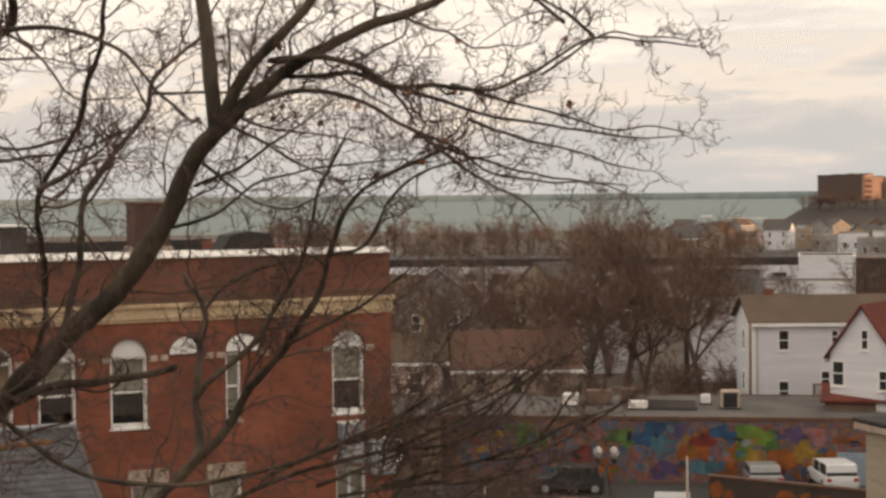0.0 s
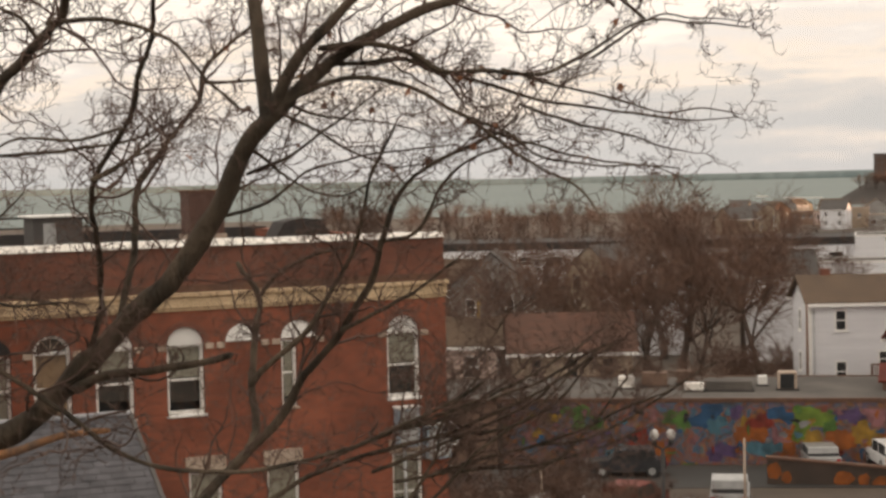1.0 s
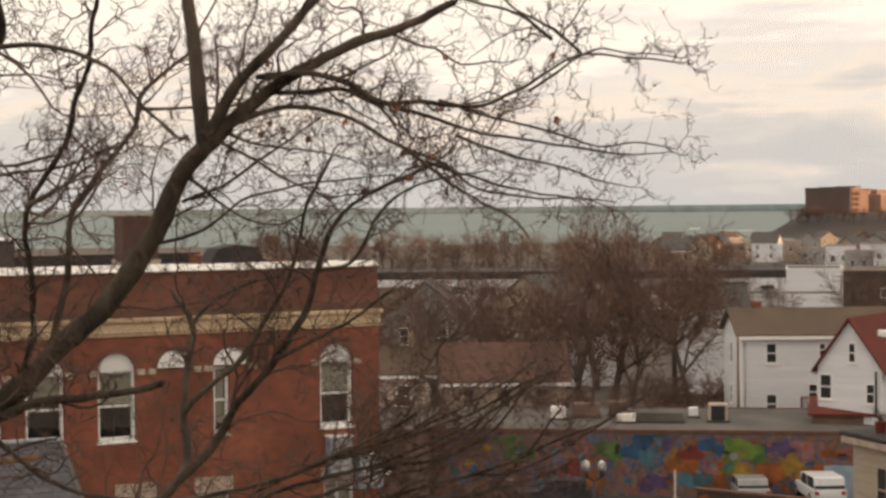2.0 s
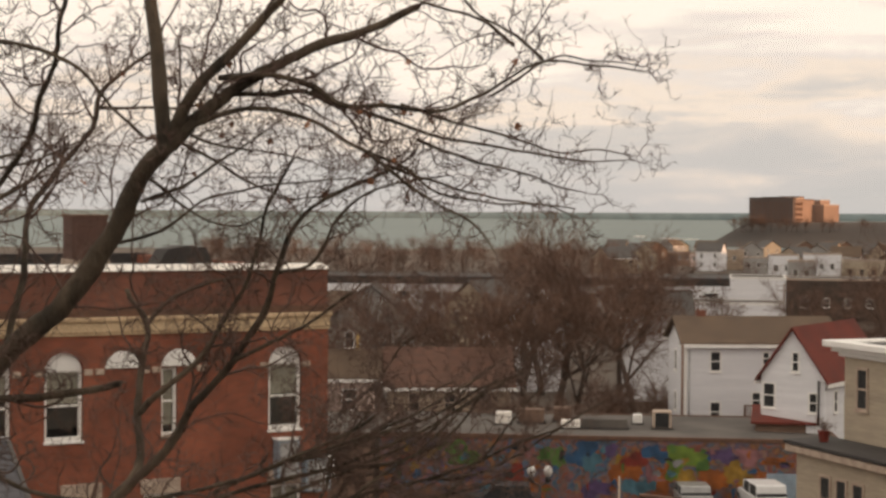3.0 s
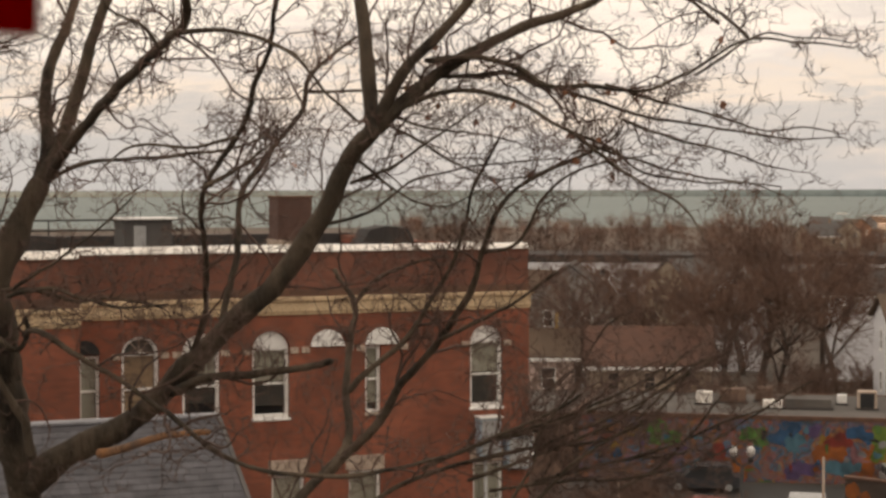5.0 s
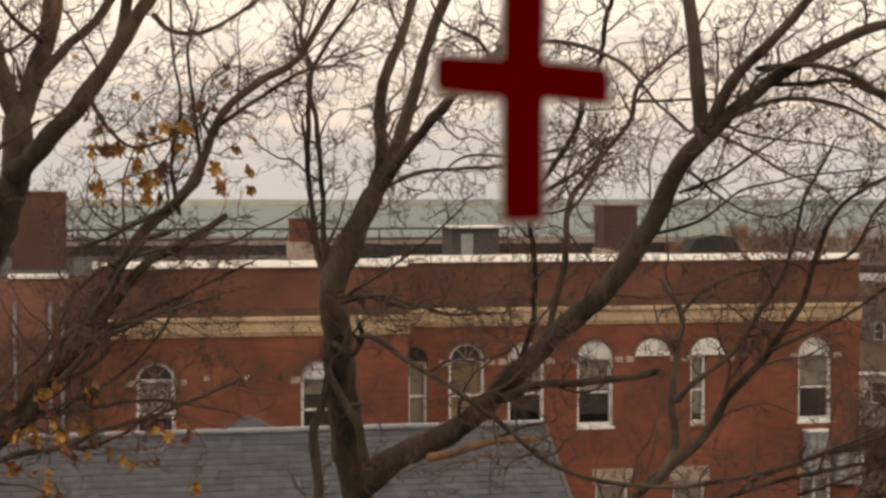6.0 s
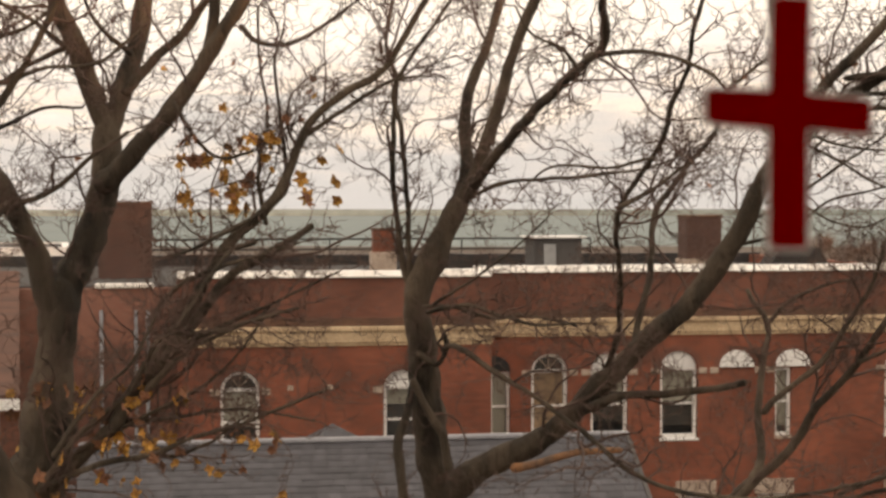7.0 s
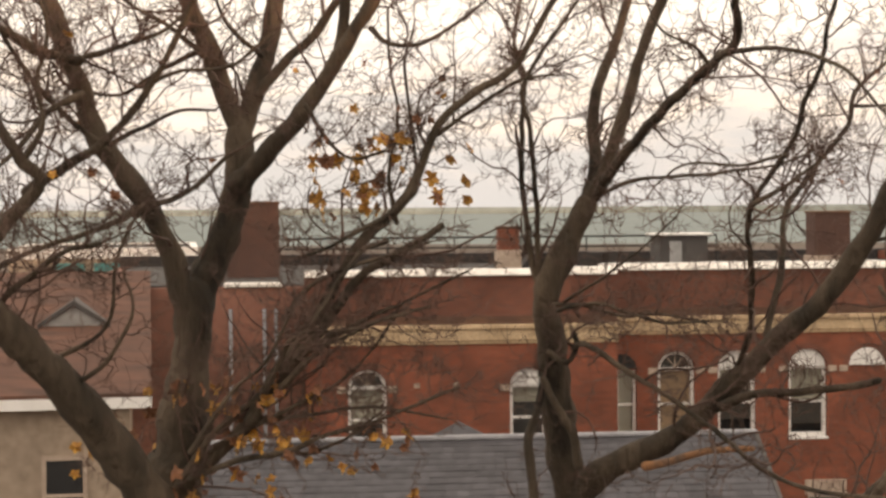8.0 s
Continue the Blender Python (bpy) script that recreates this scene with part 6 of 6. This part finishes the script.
for az, d, w_, h_, wall_, lab in ((37.35, 590, 10, 6.5, "tan_wall", "sunlit tan block near the beach"), (36.6, 640, 9, 5.0, "peach", "peach flat-roofed block near the beach"), (35.7, 660, 12, 5.0, "orange_brick", "low brick block near the beach"), (39.1, 430, 7, 8.0, "siding", "white flat-roofed block near the beach"), (39.7, 410, 6, 7.0, "grey_wall", "grey flat-roofed block near the beach"),
                                  (40.2, 450, 9, 8.0, "siding", "white flat-roofed block near the beach"), (41.4, 420, 14, 7.0, "beige", "cream flat-roofed block near the beach"), (38.3, 520, 12, 5.5, "grey_wall", "grey flat-roofed block near the beach")):
    x, y = d * math.sin(radians(az)), d * math.cos(radians(az))
    flat_building((x, y), -38, w_, 8, land(x, y) - 0.5, land(x, y) + h_, wall_, "roof_flat", lab, [("front", 1.6 + 2.6 * k, land(x, y) + h_ * 0.6, 1.1, 1.5) for k in range(int(w_ / 2.8))], "stone", "beach_block", 0.3)

# ---- scattered far houses: a few kinds, copied ----
kinds = []
for k, (wall_, roof_, lab) in enumerate((("siding", "roof_grey", "white wooden house with a grey roof in the distance"), ("grey_wall", "roof_brown", "grey wooden house with a brown roof in the distance"), ("tan_wall", "roof_grey", "tan house with a grey roof in the distance"),
                                          ("brown_wall", "roof_brown", "brown house with a brown roof in the distance"), ("orange_brick", "roof_brown", "brick house with a brown roof in the distance"), ("beige", "roof_grey", "cream house with a grey roof in the distance"))):
    h, _ = gable_house((-4, 0), 0, 8, 9, 0, 6.2, 9.0, wall_, roof_, lab, "xy"[k % 2], [("front", 1.8, 4.8, 0.9, 1.5), ("front", 6.2, 4.8, 0.9, 1.5), ("front", 1.8, 2.0, 0.9, 1.5), ("front", 6.2, 2.0, 0.9, 1.5), ("left", -4.5, 4.8, 0.9, 1.5)], 0.3, group="far houses")
    kinds.append(h)
rnd = random.Random(41)
spots = []
for _ in range(400):
    az, d = radians(rnd.uniform(19, 44)), rnd.uniform(150, 900)
    if d > 345 and az < radians(34):
        continue
    x, y = d * math.sin(az), d * math.cos(az)
    if d < 345 and (az > radians(31) or d > 230 or d < 165):
        continue
    if all((x - a) ** 2 + (y - b) ** 2 > (13 + d * 0.02) ** 2 for a, b in spots):
        spots.append((x, y))
spots = [p for p in spots if math.hypot(*p) < 230 or math.hypot(*p) > 430][:28]
for k, (x, y) in enumerate(spots):
    src = kinds[k % len(kinds)]
    m = Matrix.Translation((x, y, land(x, y) - 0.1)) @ Matrix.Rotation(rnd.uniform(-1.4, 0.3), 4, "Z")
    if k < len(kinds):
        src.matrix_basis = m
    else:
        copy_thing(src, m)

# ---- the headland with its long brick hospital ----
hv, hf = [], []
for i in range(25):
    for j in range(13):
        u, v = -110 + 30 * i, -120 + 25 * j
        p = Vector((940 + 0.775 * u + 0.63 * v, 1160 - 0.63 * u + 0.775 * v, 0))
        p.z = -9 + 22 * smoothstep(-50, -12, u) * (1 - smoothstep(-20, 150, abs(v - 20))) + 1.5 * noise.noise(p * 0.02)
        hv.append(p)
for i in range(24):
    for j in range(12):
        hf.append((i * 13 + j, (i + 1) * 13 + j, (i + 1) * 13 + j + 1, i * 13 + j + 1))
tagged(mesh_part("headland", hv, hf, "brush", None), "brown wooded headland by the sea", "headland", kind="structure")


def hospital():
    c = thing("brick_complex", (950, 1165, 10), "long brick complex on a headland, its side lit orange, its shaded end coloured brown", "building")
    m = turned(25.5, (961, 1152))
    for k, (u0, u1, v0, v1, top) in enumerate(((0, 5, 0, 40, 31), (5, 22, 0.5, 38, 30.6), (22, 48, 3, 34, 30), (48, 80, -6, 26, 25.5), (24, 34, 6, 24, 32.2), (54, 74, 0, 18, 29.5), (6, 16, 10, 30, 31.6))):
        # the left end's shade is painted by the darker brick copy
        part("wing", moved(boxed(u0, u1, v0, v1, 6, top), m), "shaded_brick" if u1 <= 5 else "orange_brick", c)
        part("parapet", moved(boxed(u0 - 0.4, u1 + 0.4, v0 - 0.4, v1 + 0.4, top, top + 0.7), m), "shaded_brick" if k % 2 == 0 else "stone", c)
    for fl in range(4):
        for k in range(5):
            part("window", moved(boxed(3 + k * 3.3, 4.9 + k * 3.3, -0.3, 0.0, 12 + fl * 4.4, 14.4 + fl * 4.4), m), "frieze", c)
        for k in range(7):
            part("window", moved(boxed(-0.3, 0.0, 4 + k * 5, 6.4 + k * 5, 12 + fl * 4.4, 14.4 + fl * 4.4), m), "frieze", c)


hospital()

# breakers off the beach
for k, (az, d, w_) in enumerate(((36.0, 1720, 24), (36.6, 1700, 18), (35.0, 1850, 14), (37.8, 1780, 20))):
    a = radians(az)
    p = Vector((d * math.sin(a), d * math.cos(a), -7.6))
    r = Vector((math.cos(a), -math.sin(a), 0))
    n = 12
    v_ = []
    for i in range(n + 1):
        q = p + r * (w_ * (i / n - 0.5)) + Vector((0, 0, 0))
        hgt = 1.6 * math.sin(math.pi * i / n) ** 0.5 * (0.8 + 0.3 * noise.noise(q * 0.3))
        v_ += [q, q + Vector((0, 0, hgt)), q + Vector((math.sin(a), math.cos(a), 0)) * 6]
    f_ = []
    for i in range(n):
        for c in (0, 1):
            f_.append((i * 3 + c, i * 3 + 3 + c, i * 3 + 4 + c, i * 3 + 1 + c))
    tagged(mesh_part("breaker", v_, f_, "foam", None, smooth=False), "white breaking wave off the beach", "wave", "breakers")


# ---- bare trees of the town ----
def bare_tree(name, seed, height, label, spread=0.62, levels=5, group="bare town trees"):
    rnd = random.Random(seed)
    t = thing(name, (0, 0, 0), label, "tree", group)
    tv, tf, cv, cf = [], [], [], []

    def branch(p, d, length, r, level):
        steps = 4 if level < 2 else 2 if level < levels else 1
        pts, q = [p.copy()], p.copy()
        for k in range(steps):
            d = (d + Vector((rnd.gauss(0, 0.16), rnd.gauss(0, 0.16), rnd.gauss(0, 0.1) + 0.07))).normalized()
            q = q + d * (length / steps)
            pts.append(q.copy())
        rr = [r * (1 - 0.45 * i / steps) for i in range(steps + 1)]
        if level < 2:
            tube(tv, tf, pts, rr, 7 if level == 0 else 5)
        else:
            tube(cv, cf, pts, rr, 3, False)
        if level >= levels:
            return
        n = rnd.randint(4, 6) if level == 0 else rnd.randint(4, 5) if level < 3 else rnd.randint(3, 4)
        for k in range(n):
            i = max(1, int(round(steps * rnd.uniform(0.45 if level == 0 else 0.25, 1.0))))
            side = Vector((rnd.gauss(0, 1), rnd.gauss(0, 1), rnd.gauss(0, 0.6)))
            side = (side - d * side.dot(d))
            side = side.normalized() if side.length > 1e-3 else Vector((1, 0, 0))
            branch(pts[i], (d * rnd.uniform(0.6, 1.0) + side * spread * rnd.uniform(0.7, 1.3)).normalized(), length * rnd.uniform(0.55, 0.78), max(0.016, rr[i] * 0.6), level + 1)

    branch(Vector((0, 0, -0.3)), Vector((rnd.gauss(0, 0.06), rnd.gauss(0, 0.06), 1)), height * 0.36, height * 0.017, 0)
    mesh_part("trunk", tv, tf, "far_bark", t)
    mesh_part("crown", cv, cf, "far_twig", t, "mesh of fine bare twigs", smooth=False, kind="stuff")
    return t


M["far_bark"] = material("far_tree_bark", (0.10, 0.075, 0.06), (0.065, 0.05, 0.042), 1.0, 0.95, 0)
woods = [bare_tree("bare_tree", 1, 15, "tall bare tree with a rounded winter crown"), bare_tree("bare_tree", 2, 14, "tall bare tree with a wide winter crown", 0.75), bare_tree("bare_tree", 3, 12, "bare tree with upright winter stems", 0.45),
         bare_tree("bare_shrub", 4, 7.5, "dense bare brown shrub", 0.8), bare_tree("bare_tree", 6, 14, "bare tree far off in the town", 0.7, 4), bare_tree("bare_tree", 7, 12, "wide bare tree far off in the town", 0.8, 4)]
rnd = random.Random(9)
places = []
# clump behind the low roof, then the wider town
for az, d, k, s in ((25.2, 136, 2, 0.95), (27.3, 150, 1, 0.9), (27.6, 122, 2, 0.95), (30.2, 112, 3, 1.1), (33.4, 116, 3, 1.1), (34.8, 122, 3, 1.0), (32.2, 120, 2, 0.95), (30.6, 126, 2, 0.95), (40.6, 176, 3, 1.2), (41.5, 170, 3, 1.3), (42.4, 178, 3, 1.3), (43.2, 168, 3, 1.3), (29.4, 128, 1, 0.92), (31.3, 140, 1, 1.05), (32.9, 132, 2, 1.0), (34.3, 136, 1, 1.0),
                    (35.4, 158, 0, 0.95), (36.6, 170, 1, 0.8), 
                    (35.6, 124, 3, 1.0), (30.0, 78, 3, 0.35), (31.3, 84, 3, 0.3), (32.4, 140, 0, 1.05), (23.9, 62, 3, 0.75), (24.6, 70, 3, 0.8), (25.4, 64, 3, 0.7), (27.2, 66, 3, 0.75), (28.0, 74, 3, 0.8), (29.2, 70, 3, 0.68), (24.9, 58, 3, 0.62), (27.0, 57, 3, 0.6), (30.9, 66, 3, 0.5), (26.3, 60, 3, 0.7), (29.8, 66, 3, 0.7), (31.0, 74, 3, 0.5), (25.9, 54, 3, 0.65), (28.2, 56, 3, 0.6), (30.4, 58, 3, 0.55), (32.4, 66, 3, 0.5), (32.6, 104, 3, 1.0), (26.6, 135, 1, 1.02), (31.9, 160, 0, 1.12), (34.9, 146, 2, 1.1), (42.6, 172, 0, 0.9), (41.6, 185, 1, 0.8), (40.3, 210, 2, 0.8)):
    places.append((az, d, k, s))
for _ in range(110):
    d = rnd.uniform(180, 700)
    az = rnd.uniform(22, 44)
    if az > 36 and d < 330:
        continue
    places.append((az, d, rnd.randint(4, 5), rnd.uniform(0.5, 0.75)))
for _ in range(90):
    places.append((rnd.uniform(21, 36.5), rnd.uniform(260, 850), rnd.randint(4, 5), rnd.uniform(0.6, 0.95)))
for _ in range(44):
    places.append((rnd.uniform(37.9, 43.5), rnd.uniform(1450, 1470), rnd.randint(4, 5), rnd.uniform(0.7, 1.1)))
for _ in range(8):
    places.append((rnd.uniform(-11, -5), rnd.uniform(70, 200), rnd.randint(4, 5), rnd.uniform(0.6, 0.9)))
used = set()
for az, d, k, s in places:
    a = radians(az)
    x, y = d * math.sin(a), d * math.cos(a)
    z = land(x, y) if d < 1400 else 3.8
    s *= 1.0 if k == 3 else 1.28
    m = Matrix.Translation((x, y, z)) @ Matrix.Rotation(rnd.uniform(0, 6.28), 4, "Z") @ Matrix.Diagonal((s, s, s, 1))
    if k in used:
        o = copy_thing(woods[k], m)
        o.scale = (s, s, s)
    else:
        woods[k].matrix_basis = m
        used.add(k)


# ---- slates of the grey roof ----
slate_me = {}


def slate_piece(wid):
    """A thin slate with a slightly lifted, chipped lower edge."""
    key = round(wid, 2)
    if key not in slate_me:
        r2 = random.Random(int(key * 100))
        bm = bmesh.new()
        sl = math.atan2(RZT - RZB, RYT - RYB)
        prof = [(0, 0.024), (0.015, 0.027), (0.25, 0.009), (0.25, 0.002), (0, 0.012)]
        a = [bm.verts.new((-key / 2 + 0.006, u * math.cos(sl) - h * math.sin(sl) + (r2.uniform(0, 0.012) if k < 2 else 0), u * math.sin(sl) + h * math.cos(sl))) for k, (u, h) in enumerate(prof)]
        b = [bm.verts.new((key / 2 - 0.006, u * math.cos(sl) - h * math.sin(sl) + (r2.uniform(0, 0.012) if k < 2 else 0), u * math.sin(sl) + h * math.cos(sl))) for k, (u, h) in enumerate(prof)]
        bm.faces.new(a)
        bm.faces.new(b[::-1])
        for k in range(5):
            bm.faces.new((a[k], b[k], b[(k + 1) % 5], a[(k + 1) % 5]))
        bmesh.ops.recalc_face_normals(bm, faces=bm.faces)
        me = bpy.data.meshes.new("slate")
        bm.to_mesh(me)
        bm.free()
        me.materials.append(M["slate"])
        slate_me[key] = me
    return slate_me[key]


rnd = random.Random(61)
roof_len = math.hypot(RYT - RYB, RZT - RZB)
rows_n = int(roof_len / 0.19)
parts_left = 300
rest_v, rest_f = [], []
base_p = slate_house.location
for row in range(rows_n - 1, -1, -1):
    v = row * 0.19 / roof_len
    left, right = roof_point(0, v).x, roof_point(1, v).x
    x = left - 0.15 * (row % 2)
    while x < right - 0.08:
        wid = rnd.choice((0.2, 0.24, 0.28, 0.32))
        if x + wid > right:
            wid = max(0.1, round(right - x, 2))
        c = roof_point(0, v) + Vector((x + wid / 2 - left, 0, rnd.uniform(0, 0.008)))
        me = slate_piece(wid)
        if parts_left > 0:
            ob = new("slate", me)
            ob.parent = slate_house
            ob.location = c - base_p
            ob.rotation_euler = (rnd.gauss(0, 0.008), rnd.gauss(0, 0.008), rnd.gauss(0, 0.006))
            parts_left -= 1
        else:
            k0 = len(rest_v)
            rest_v += [q.co + c for q in me.vertices]
            rest_f += [tuple(k0 + i for i in p.vertices) for p in me.polygons]
        x += wid
mesh_part("slates", rest_v, rest_f, "slate_rest", slate_house, "lower courses of slates", smooth=False, kind="stuff")
